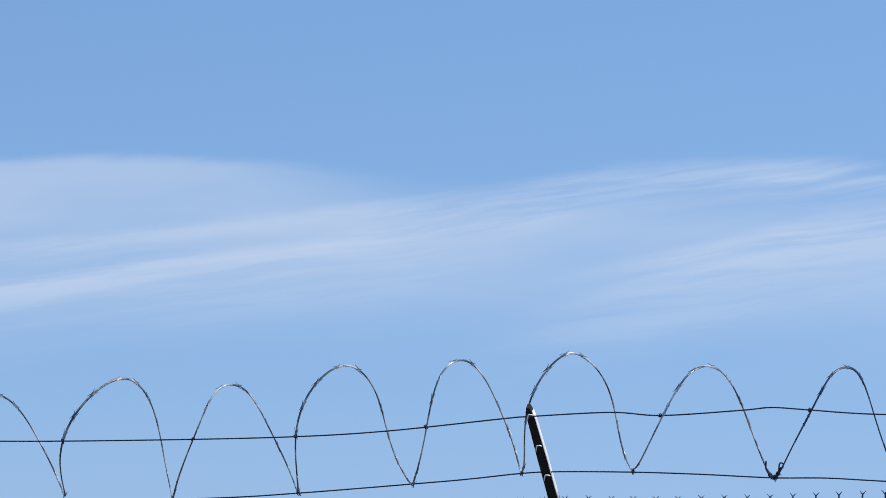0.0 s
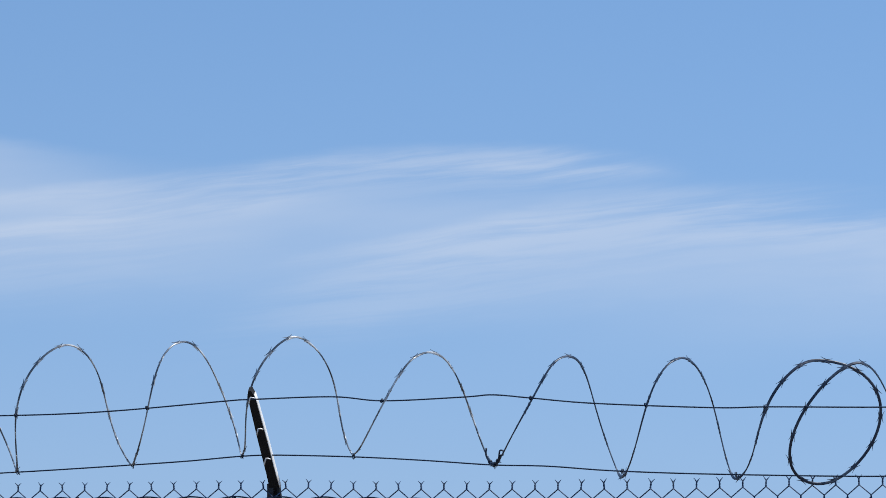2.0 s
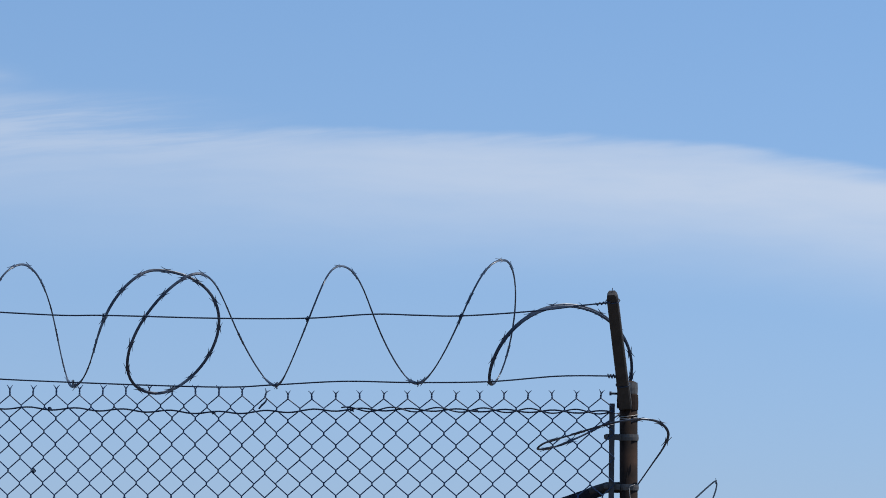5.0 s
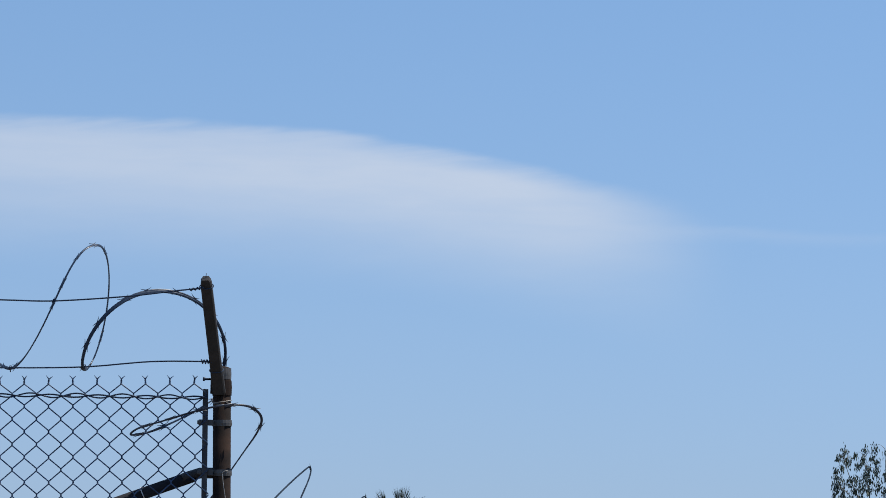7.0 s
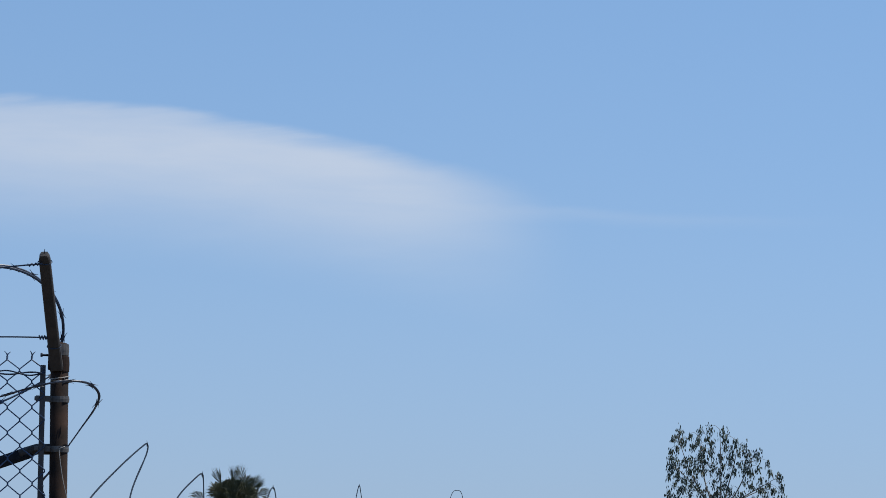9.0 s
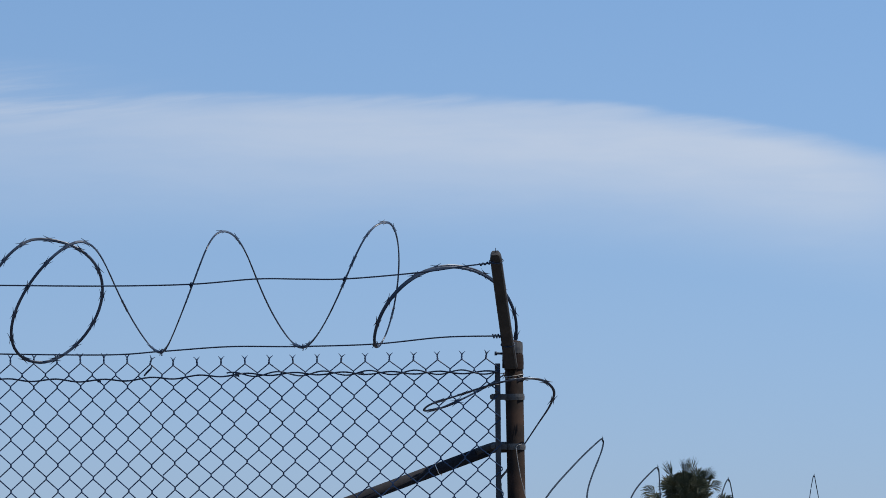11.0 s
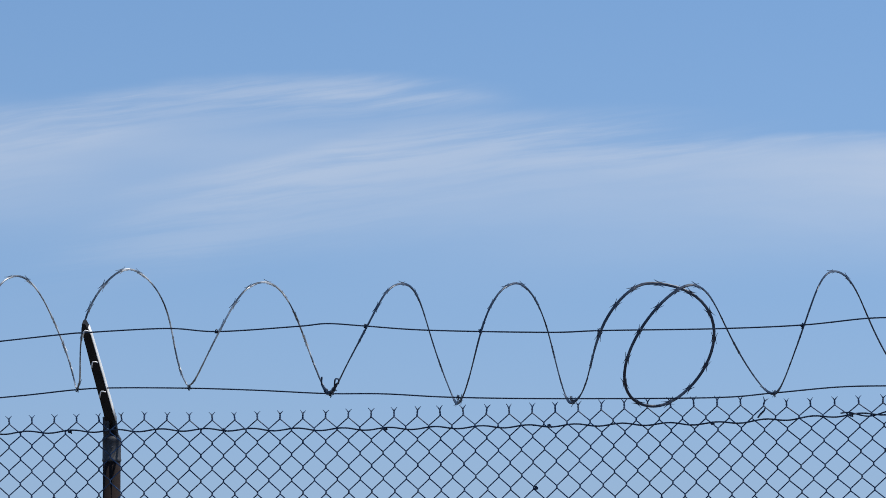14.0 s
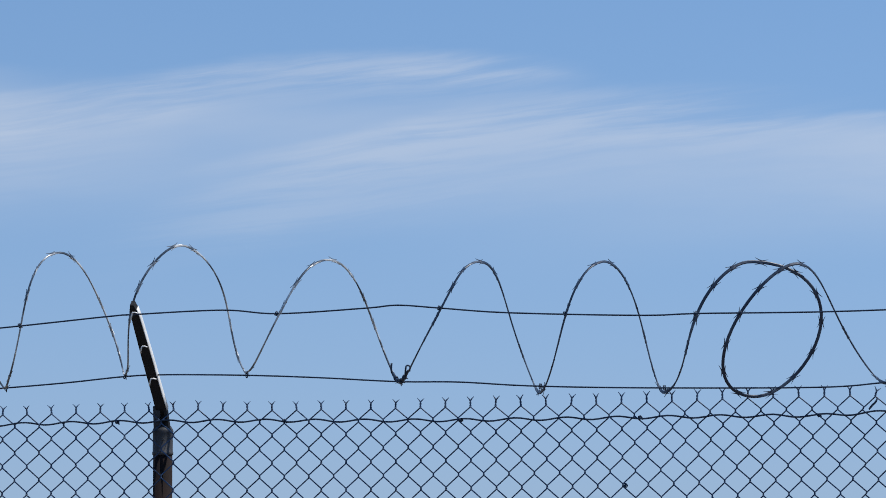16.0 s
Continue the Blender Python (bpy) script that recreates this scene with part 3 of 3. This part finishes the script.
def coil_path():
    """Each turn rises before the mesh, where it is tied to the upper wire, and falls behind it."""
    pts, per, last = [], 28, len(TURNS) - 2
    for i, ((xa, za), (xb, zb)) in enumerate(zip(TURNS, TURNS[1:])):
        rise = zb > za
        swell, lead = SWELL.get(i, (0.0, 0.0))
        for j in range(per):
            s = j / per
            c = (1 - math.cos(math.pi * s)) / 2
            w = math.sin(math.pi * s)
            high = c if rise else 1 - c
            bulge = 0.145 * w * NARROW.get(i, 1.0) * (-1 if rise else 1)
            y = -0.075 - 0.065 * high + bulge + (0.17 * s if i == last else 0.0)
            x = xa + (xb - xa) * s + (swell + lead * (1 - 2 * s)) * (w if i in ROUND else math.sin(math.pi * c))
            pts.append(Vector((x, y, za + (zb - za) * c)))
    pts.append(Vector((TURNS[-1][0], 0.095, TURNS[-1][1])))
    for _ in range(3):
        pts = [pts[0]] + [(p + q * 2 + r) / 4 for p, q, r in zip(pts, pts[1:], pts[2:])] + [pts[-1]]
    return pts


def flat_sides(pts, span=10):
    """The direction across each bend, so that the tape lies in the plane of its turn."""
    out = []
    n = len(pts)
    for i in range(n):
        a, b, c = pts[max(i - span, 0)], pts[i], pts[min(i + span, n - 1)]
        k = (a + c) / 2 - b
        out.append(k.normalized() if k.length > 1e-5 else (out[-1] if out else Vector((0, 0, 1))))
    for _ in range(4):
        out = [(out[max(i - 1, 0)] + out[i] * 2 + out[min(i + 1, n - 1)]).normalized() for i in range(n)]
    return out


def barb_mesh():
    """Four flat points, two each way, on a short clasp; x along the tape, y across it."""
    bm = bmesh.new()
    block(bm, (0.009, 0.0110, 0.0038), Matrix(), 0.0007)
    for sx in (1, -1):
        for sy in (1, -1):
            rows = ((0.000, 0.0028, 0.0060), (0.006, 0.0044, 0.0069), (0.012, 0.0070, 0.0086), (0.0185, 0.0104, 0.0109))
            lo = [[bm.verts.new((sx * x, sy * y, zq)) for y in (y0, y1) for zq in (-0.0006, 0.0006)] for x, y0, y1 in rows]
            for p, q in zip(lo, lo[1:]):
                for i, j in ((0, 1), (1, 3), (3, 2), (2, 0)):
                    bm.faces.new((p[i], p[j], q[j], q[i]))
            bm.faces.new((lo[-1][0], lo[-1][1], lo[-1][3], lo[-1][2]))
            bm.faces.new((lo[0][0], lo[0][2], lo[0][3], lo[0][1]))
    bmesh.ops.recalc_face_normals(bm, faces=bm.faces)
    return bm


def strip(pts, half, thick, ups):
    """A flat tape crimped over a core wire, with crisp edges; half: half its width at each point."""
    bm = bmesh.new()
    prof = ((1.0, 0.30), (0.55, 1.0), (-0.55, 1.0), (-1.0, 0.30), (-1.0, -0.30), (-0.55, -1.0), (0.55, -1.0), (1.0, -0.30))
    rings = []
    for p, h, (t, a, b) in zip(pts, half, frame_along(pts, ups)):
        rings.append([bm.verts.new(p + a * (h * u) + b * (thick * v)) for u, v in prof])
    for r, q in zip(rings, rings[1:]):
        for j in range(8):
            bm.faces.new((r[j], r[(j + 1) % 8], q[(j + 1) % 8], q[j]))
    bm.faces.new(rings[0][::-1]), bm.faces.new(rings[-1])
    return bm


BARBS = {}
# degrees by which each rising half is turned out of the plane of the fence, fitted to the camera's view; the falling
# halves stand on edge
LEAN = {6: 5, 8: 56, 10: 24, 12: 50, 14: 30, 16: 42, 18: 46, 20: 50, 22: 8, 24: 4, 26: 66, 28: 62, 30: 6}
FLAT = (23, 24, 30, 31)


def tape_turn(h):
    """The twist of the tape, in degrees, h half turns along the coil, fitted to its width in the camera's view."""
    i, s = int(h), h - int(h)
    if i in FLAT:
        return 6.0
    foot = abs(h - 2 * round(h / 2))
    if i >= 18 and foot < 0.12:
        return 14.0
    if i % 2 == 0:
        a = LEAN.get(i, 35)
        low = 86.0 if i == 22 else min(82.0, a + 52)
        up = min(1.0, max(0.0, (s - 0.25) / 0.35))
        a = low + (a - low) * up * up * (3 - 2 * up)
        return a if i == 22 else a + (44 - a) * max(0.0, (s - 0.8) / 0.2)
    return 44 + (78 if i < 18 else 62) * min(1.0, s / 0.36)


def twisted_sides(pts, first_turn):
    out = []
    for k, (p, q) in enumerate(zip(pts[:-1] + pts[-2:-1], pts[1:] + pts[-1:])):
        t = (q - p).normalized()
        n_ = t.cross(Vector((0, 1, 0))).normalized()
        b_ = t.cross(n_)
        a = -radians(tape_turn(min(first_turn + k / 28, len(TURNS) - 1.001)))
        out.append(n_ * math.cos(a) + b_ * math.sin(a))
    for _ in range(3):
        out = [(out[max(i - 1, 0)] + out[i] * 2 + out[min(i + 1, len(out) - 1)]).normalized() for i in range(len(out))]
    return out


def razor(name, label, pts, step=0.087, first=0.03, mat=RAZOR, wide=0.0041, first_turn=None, thin=0.0021, only=None):
    coil = thing(name, label, "razor wire", "razor wire")
    ups = flat_sides(pts) if first_turn is None else twisted_sides(pts, first_turn)
    tape = part("tape", strip(pts, [wide] * len(pts), thin, ups), mat, coil)
    run, due = 0.0, first
    fr = frame_along(pts, ups)
    for i in range(1, len(pts)):
        run += (pts[i] - pts[i - 1]).length
        if run >= due if only is None else i in only:
            due += step * random.uniform(0.93, 1.07)
            t, a, b = fr[i]
            m = Matrix.Translation(pts[i]) @ Matrix((t, a, b)).transposed().to_4x4() @ pose(0, 0, 0, random.uniform(-9, 9), 0, random.uniform(-5, 5))
            if mat.name not in BARBS:
                ob = part("barb", barb_mesh(), mat, tape)
                BARBS[mat.name] = ob.data
            else:
                ob = new("barb", BARBS[mat.name])
                ob.parent = tape
            ob.matrix_basis = m
    return coil


path = coil_path()
JOIN = 18 * 28  # the coil is pieced together at the splice; its colours go from glint to shade
razor("razor_wire_coil", "galvanised razor wire coil with pale glint patches, stretched above the mesh", path[:JOIN + 1], mat=RAZOR_GLINT, wide=0.0039, first_turn=0)
second_coil = razor("razor_wire_coil", "razor wire coil coloured darker for shade, with one doubled turn above the mesh", path[JOIN:], wide=0.0044, thin=0.0020, first_turn=18)
# the last turn carries a second strand, laid along it
lap = [q + Vector((0.001, -0.005, -0.0048)) for q in path[30 * 28 + 4:]]
part("lapped_strand", strip(lap, [0.0036] * len(lap), 0.0020, twisted_sides(lap, 30.1)), WIRE, second_coil, "dark second strand laid along the last turn")
tail = razor("razor_wire_end", "loose sagging razor wire tail looped round the corner post",
             spline([(3.156, 0.095, 2.135), (3.148, 0.098, 2.118), (3.12, 0.075, 2.098), (3.077, 0.045, 2.067), (3.009, 0.022, 2.029), (2.941, 0.012, 1.999), (2.893, -0.012, 1.990), (2.915, -0.035, 2.009), (2.992, -0.045, 2.034),
                     (3.111, -0.055, 2.072), (3.193, -0.045, 2.087), (3.251, -0.01, 2.083), (3.281, 0.03, 2.054), (3.269, 0.07, 2.013), (3.229, 0.10, 1.953), (3.189, 0.11, 1.893), (3.139, 0.10, 1.817), (3.114, 0.11, 1.766), (3.16, 0.16, 1.66), (3.25, 0.22, 1.60)], 10), first=0.045, mat=RAZOR, wide=0.0040)
# ties where the coil is fastened
ut = lt = None
for i, (x, z) in enumerate(TURNS):
    if i % 2 == 0 and -2.9 < x < 3.0 and i != 24:
        zz = float(np.interp(x, [a for a, b in LOWER], [b for a, b in LOWER]))
        m = pose(x, -0.07, zz, random.uniform(-60, 60), random.uniform(-30, 30), 0)
        if lt is None:
            lt = part("tie_wire", tie(r=0.0068, turns=1.4, length=0.006, wire=0.0016), WIRE, lower)
            lt.matrix_basis = m
        else:
            again(lt, m)
for x in (-1.958, -1.578, -1.130, -0.783, -0.352, 0.405, 0.873, 1.230, 1.595, 1.717, 2.208, 2.667):
    zz = float(np.interp(x, [a for a, b in UPPER], [b for a, b in UPPER]))
    m = pose(x, -0.25, zz, random.uniform(-60, 60), random.uniform(-40, 40), 0)
    if ut is None:
        ut = part("tie_wire", tie(r=0.0058, turns=1.5, length=0.006, wire=0.0017), WIRE, upper)
        ut.matrix_basis = m
    else:
        again(ut, m)
# a splice of the coil: overlapped ends bound with heavier wire, the cut ends standing up
FOOT = 18 * 28
bm = sweep(bmesh.new(), [p + Vector((0, -0.004, 0.002)) for p in path[FOOT - 5:FOOT + 6]], 0.0046, 0.0036, 6)
sweep(bm, spline([path[FOOT - 5] + Vector((0.004, 0, -0.012)), path[FOOT - 5] + Vector((-0.004, -0.006, 0.008)), path[FOOT - 5] + Vector((-0.003, -0.008, 0.030))], 5), 0.0030, sides=5)
sweep(bm, spline([path[FOOT + 3] + Vector((0.002, -0.006, -0.004)), path[FOOT + 5] + Vector((-0.006, -0.008, 0.006)), path[FOOT + 5] + Vector((-0.003, -0.008, 0.016)), path[FOOT + 5] + Vector((0.006, -0.006, 0.014)), path[FOOT + 5] + Vector((0.004, -0.004, 0.0))], 5), 0.0026, sides=5)
splice = tagged(part("wire_splice", bm, WIRE), "clump of wrapped wire joining two coil ends", "splice")
wrap = None
for k in (-3, -1, 1, 3):
    t = (path[FOOT + k + 1] - path[FOOT + k - 1]).normalized()
    m = Matrix.Translation(path[FOOT + k] + Vector((0, -0.004, 0.002))) @ t.to_track_quat("X", "Z").to_matrix().to_4x4()
    if wrap is None:
        wrap = part("binding", tie(r=0.0058, turns=2.6, length=0.009, wire=0.0015), WIRE, splice)
        wrap.matrix_basis = m
    else:
        again(wrap, m)

# ---- low side fence running away from the corner ----
SIDE = Vector((math.sin(radians(5)), math.cos(radians(5)), 0))
S0 = Vector((3.16, 0.0, 0))


def side(s, n, z):
    return S0 + SIDE * s + Vector((SIDE.y, -SIDE.x, 0)) * n + Vector((0, 0, z))


low = thing("side_fence", "low pipe fence running away behind the corner post", "fence")
part("top_rail", pipe(side(0.12, 0, 1.56), side(29, 0, 1.56), 0.021, 12), PAINT, low)
for s in np.arange(3.0, 29.1, 3.25):
    part("post", pipe(side(s, 0, 0), side(s, 0, 1.545), 0.028, 12), RUST, low)
razor("razor_wire_coil", "razor wire coloured dark for shade, sagging along the low side fence",
      spline([side(*q) for q in ((0.25, 0.03, 1.585), (0.5, 0, 1.66), (0.84, 0, 1.751), (1.55, 0, 1.866), (2.15, 0, 1.950), (2.30, 0, 1.962), (2.27, 0.001, 1.924), (1.80, 0.008, 1.767), (1.62, 0.05, 1.64), (1.9, 0.08, 1.60),
                                 (2.6, 0.03, 1.66), (3.33, 0, 1.79), (3.95, 0, 1.878), (4.18, 0, 1.896), (4.24, 0, 1.86), (4.12, 0.02, 1.75), (4.05, 0.05, 1.60), (5.4, 0, 1.585), (6.5, 0, 1.66), (7.0, 0, 1.82), (7.35, 0, 1.90), (7.58, 0, 1.84), (7.7, 0.03, 1.60),
                                 (8.4, 0, 1.59), (9.3, 0, 1.70), (9.6, 0.05, 1.60), (11.6, 0, 1.60), (12.6, 0, 1.75), (13.08, 0, 1.955), (13.3, 0, 2.018), (13.52, 0, 1.955), (13.8, 0.03, 1.70), (14.4, 0, 1.60),
                                 (17.0, 0, 1.60), (18.0, 0, 1.72), (18.6, 0, 1.60), (22.0, 0, 1.60), (24.3, 0, 1.85), (25.2, 0, 2.135), (26.3, 0, 2.215), (27.6, 0, 2.17), (28.2, 0, 1.8), (28.6, 0, 1.60))], 12), mat=SHADED, wide=0.0030, thin=0.0024, only=(60, 156, 241, 348, 420))


# ---- far trees ----
def fan_leaf(bm, root, stalk, way, face, size, spread=80, droop=0.15, blades=24):
    """A palm leaf: a stalk, then a pleated fan of narrow blades whose tips hang; way: where the middle blade points, face: where the fan looks."""
    hub = root + stalk
    d = way.normalized()
    face = (face - d * face.dot(d)).normalized()
    across = d.cross(face)
    sweep(bm, [root, root.lerp(hub, 0.5) + Vector((0, 0, 0.03)), hub], 0.020, sides=4)
    for k in range(blades):
        u = 2 * (k + 0.5) / blades - 1
        a = radians(spread * u + random.uniform(-2, 2))
        e = (d * math.cos(a) + across * math.sin(a) + face * (0.10 * (k % 2) + random.uniform(-0.06, 0.06))).normalized()
        L = size * random.uniform(0.84, 1.08) * (1.0 - 0.2 * u * u)
        w = e.cross(face).normalized() * (size * radians(spread) / blades * 0.66)
        mid = hub + e * L * 0.60
        late = mid + e * L * 0.26 + Vector((0, 0, -droop * 0.25 * L))
        tip = late + e * L * 0.14 + Vector((random.uniform(-0.05, 0.05), 0, -droop * random.uniform(0.5, 1.2) * L))
        v = [bm.verts.new(q) for q in (hub, mid + w, late + w * 0.32, tip, late - w * 0.32, mid - w, mid + face * 0.025)]
        for f in ((0, 1, 6), (1, 2, 6), (2, 4, 6), (2, 3, 4), (4, 5, 6), (5, 0, 6)):
            bm.faces.new([v[q] for q in f])


def palm_tree(x, y, top):
    tree = thing("palm_tree", "distant fan palm with dense dark green fronds", "tree", at=(x, y, 0))
    heart = top - 1.84
    part("trunk", tube([(0, 0, -0.05), (0.05, 0, heart * 0.5), (0, 0.03, heart)], 0.26, 12, 8, taper=lambda s: 1.25 - 0.35 * s), BARK, tree)
    root = Vector((0, 0, heart))
    # the leaves that stand out: stalk, way, facing, size, half spread, droop
    LEAVES = (
        ((-0.62, 0.0, 0.55), (-0.45, 0, 1), (0.2, -1, 0.2), 0.78, 26, 0.03), ((-0.70, -0.30, 0.20), (-0.6, 0, 1), (0, -1, 0.3), 0.62, 95, 0.10), ((-0.10, 0.1, 0.62), (0.05, 0, 1), (0.5, -1, 0), 0.86, 26, 0.03), ((0.12, -0.2, 0.60), (0.18, 0, 1), (-0.4, -1, 0), 0.88, 24, 0.03),
        ((0.72, 0.0, 0.42), (0.62, 0, 1), (0, -1, 0.2), 0.76, 42, 0.12), ((0.95, 0.1, 0.18), (1, 0, 0.35), (0, -0.7, 0.8), 0.66, 60, 0.45), ((-0.20, -0.62, 0.28), (0.1, -0.2, 1), (0, -1, 0.3), 0.60, 100, 0.12), ((0.42, -0.60, 0.18), (0.5, -0.2, 0.8), (0, -1, 0.3), 0.62, 95, 0.20),
        ((-1.32, -0.1, -0.12), (-1, 0, 0.45), (0, -0.7, 0.8), 0.74, 62, 0.55), ((-1.18, -0.3, -0.50), (-0.8, 0, 0.4), (0, -1, 0.5), 0.72, 85, 0.5), ((1.52, 0.1, -0.52), (0.4, 0, 0.8), (0, -0.8, 0.6), 0.62, 90, 0.45))
    bm = bmesh.new()
    for stalk, way_, face, size, spread, droop in LEAVES:
        fan_leaf(bm, root, Vector(stalk) * 1.22, Vector(way_), Vector(face), size * 1.22, spread, droop)
    for k in range(54):
        a = 2 * math.pi * (k * 0.618 % 1.0)
        el = radians(-60 + 108 * ((k + 0.5) / 54))
        out = Vector((math.cos(a) * math.cos(el), math.sin(a) * math.cos(el), math.sin(el)))
        way_ = Vector((out.x * 0.7 + random.uniform(-0.5, 0.5), out.y * 0.3, 0.45 + random.uniform(-0.5, 0.5)))
        fan_leaf(bm, root, out * random.uniform(0.60, 1.0), way_, out + Vector((0, 0, 0.2)), random.uniform(0.58, 0.80), 88, 0.25)
    tagged(part("crown", bm, PALM, tree), kind="stuff")
    bm = bmesh.new()
    for k in range(22):
        a = random.uniform(0, 2 * math.pi)
        d = Vector((0.4 * math.cos(a), 0.4 * math.sin(a), random.uniform(-1.3, -0.8)))
        fan_leaf(bm, root - Vector((0, 0, 0.2)), d, d, Vector((math.cos(a), math.sin(a), 0.3)), random.uniform(0.6, 0.9), 50, 0.4, 14)
    tagged(part("dead_skirt", bm, THATCH, tree, "dry brown hanging fronds"), kind="stuff")
    return tree


def gum_tree(x, y, top):
    tree = thing("gum_tree", "distant eucalyptus with sparse drooping foliage and bare pale limbs", "tree", at=(x, y, 0))
    rng = random.Random(11)
    fork = top - 6.4
    part("trunk", tube([(0, 0, -0.05), (0.12, 0, fork * 0.5), (-0.1, 0.1, fork), (-0.35, 0.1, fork + 1.6)], 0.20, 10, 8, taper=lambda s: 1.2 - 0.8 * s), BARK, tree)
    # limbs rise from the fork and spread: tip across, tip below the top, how far the limb bows out
    limbs = []
    for across, drop, bow in ((-3.1, 2.6, -0.2), (-2.7, 0.9, -0.5), (-1.5, 0.7, -0.35), (-0.3, 0.4, 0.1), (0.9, 0.9, 0.1), (2.0, 1.5, 0.3), (3.3, 3.2, 0.3), (3.1, 3.9, 0.1)):
        root = Vector((-0.12 + 0.05 * across, 0.1, fork + 0.2 + 0.25 * abs(across)))
        tip = Vector((across, rng.uniform(-0.8, 0.8), top - drop))
        limb = spline([root, root.lerp(tip, 0.35) + Vector((bow, 0, 0.25)), root.lerp(tip, 0.7) + Vector((bow * 0.7 + rng.uniform(-0.15, 0.15), 0, 0.2)), tip], 6)
        part("limb", sweep(bmesh.new(), limb, 0.038, sides=6, taper=lambda s: 1.35 - 1.0 * s), BARK, tree)
        limbs += limb[6:]
    # hanging clumps, kept apart so that sky shows between them; the crown is open round its limbs
    gaps = ((-0.85, 3.3, 0.40, 0.70), (0.75, 3.45, 0.50, 0.40), (-2.3, 0.4, 0.22, 0.5), (-2.35, 2.1, 0.65, 0.35), (-0.5, 2.1, 0.25, 0.5), (2.3, 2.3, 0.22, 0.6), (1.6, 3.3, 0.5, 0.28))
    clumps, tries = [], 0
    while len(clumps) < 94 and tries < 6000:
        tries += 1
        x_ = rng.uniform(-3.3, 3.7)
        crest = float(np.interp(x_, (-3.3, -2.95, -2.4, -2.1, -1.2, -0.6, -0.2, 0.6, 1.6, 2.6, 3.4, 3.7), (2.8, 0.55, 0.5, 0.85, 0.3, 0.15, 0.4, 0.8, 1.35, 2.05, 2.75, 3.3)))
        d_ = crest + rng.uniform(0, 1) ** 1.35 * 4.6
        if d_ > 4.8 or any(((x_ - a) / p) ** 2 + ((d_ - b) / q) ** 2 < 1 for a, b, p, q in gaps) or (x_ < -1.5 and d_ > 3.0 and rng.random() < 0.2):
            continue
        p = Vector((x_, rng.uniform(-1.3, 1.3), top - d_))
        if all(math.hypot(p.x - q.x, (p.z - q.z) * 0.8) > 0.41 for q in clumps):
            clumps.append(p)
    twigs, leaves = bmesh.new(), bmesh.new()
    for p in clumps:
        near = min(limbs, key=lambda q: (q - p).length + 0.6 * max(0.0, q.z - p.z))
        sweep(twigs, spline([near, near.lerp(p, 0.55) + Vector((0, 0, 0.22)), p + Vector((0, 0, 0.12))], 4), 0.012, sides=4, taper=lambda s: 1.2 - 0.7 * s)
        r = rng.uniform(0.07, 0.21)
        for k in range(round(r * rng.uniform(300, 460))):
            c = p + Vector((rng.gauss(0, r * 0.85), rng.gauss(0, r), rng.gauss(0.0, r * 1.25)))
            L, wd = rng.uniform(0.16, 0.32), rng.uniform(0.030, 0.050)
            d = Vector((rng.uniform(-0.45, 0.45), rng.uniform(-0.45, 0.45), -1)).normalized()
            s2 = d.cross(Vector((rng.uniform(-1, 1), rng.uniform(-1, 1), 0.2))).normalized() * wd
            leaves.faces.new([leaves.verts.new(v) for v in (c, c + d * L * 0.4 + s2, c + d * L, c + d * L * 0.4 - s2)])
    tagged(part("twigs", twigs, BARK, tree), kind="stuff")
    tagged(part("crown", leaves, LEAF, tree), kind="stuff")
    return tree


def far(az, dist):
    return EYE.x + dist * math.sin(radians(az)), EYE.y + dist * math.cos(radians(az))


palm_tree(*far(-0.605, 215), 6.05)
gum_tree(*far(5.95, 260), 10.36)
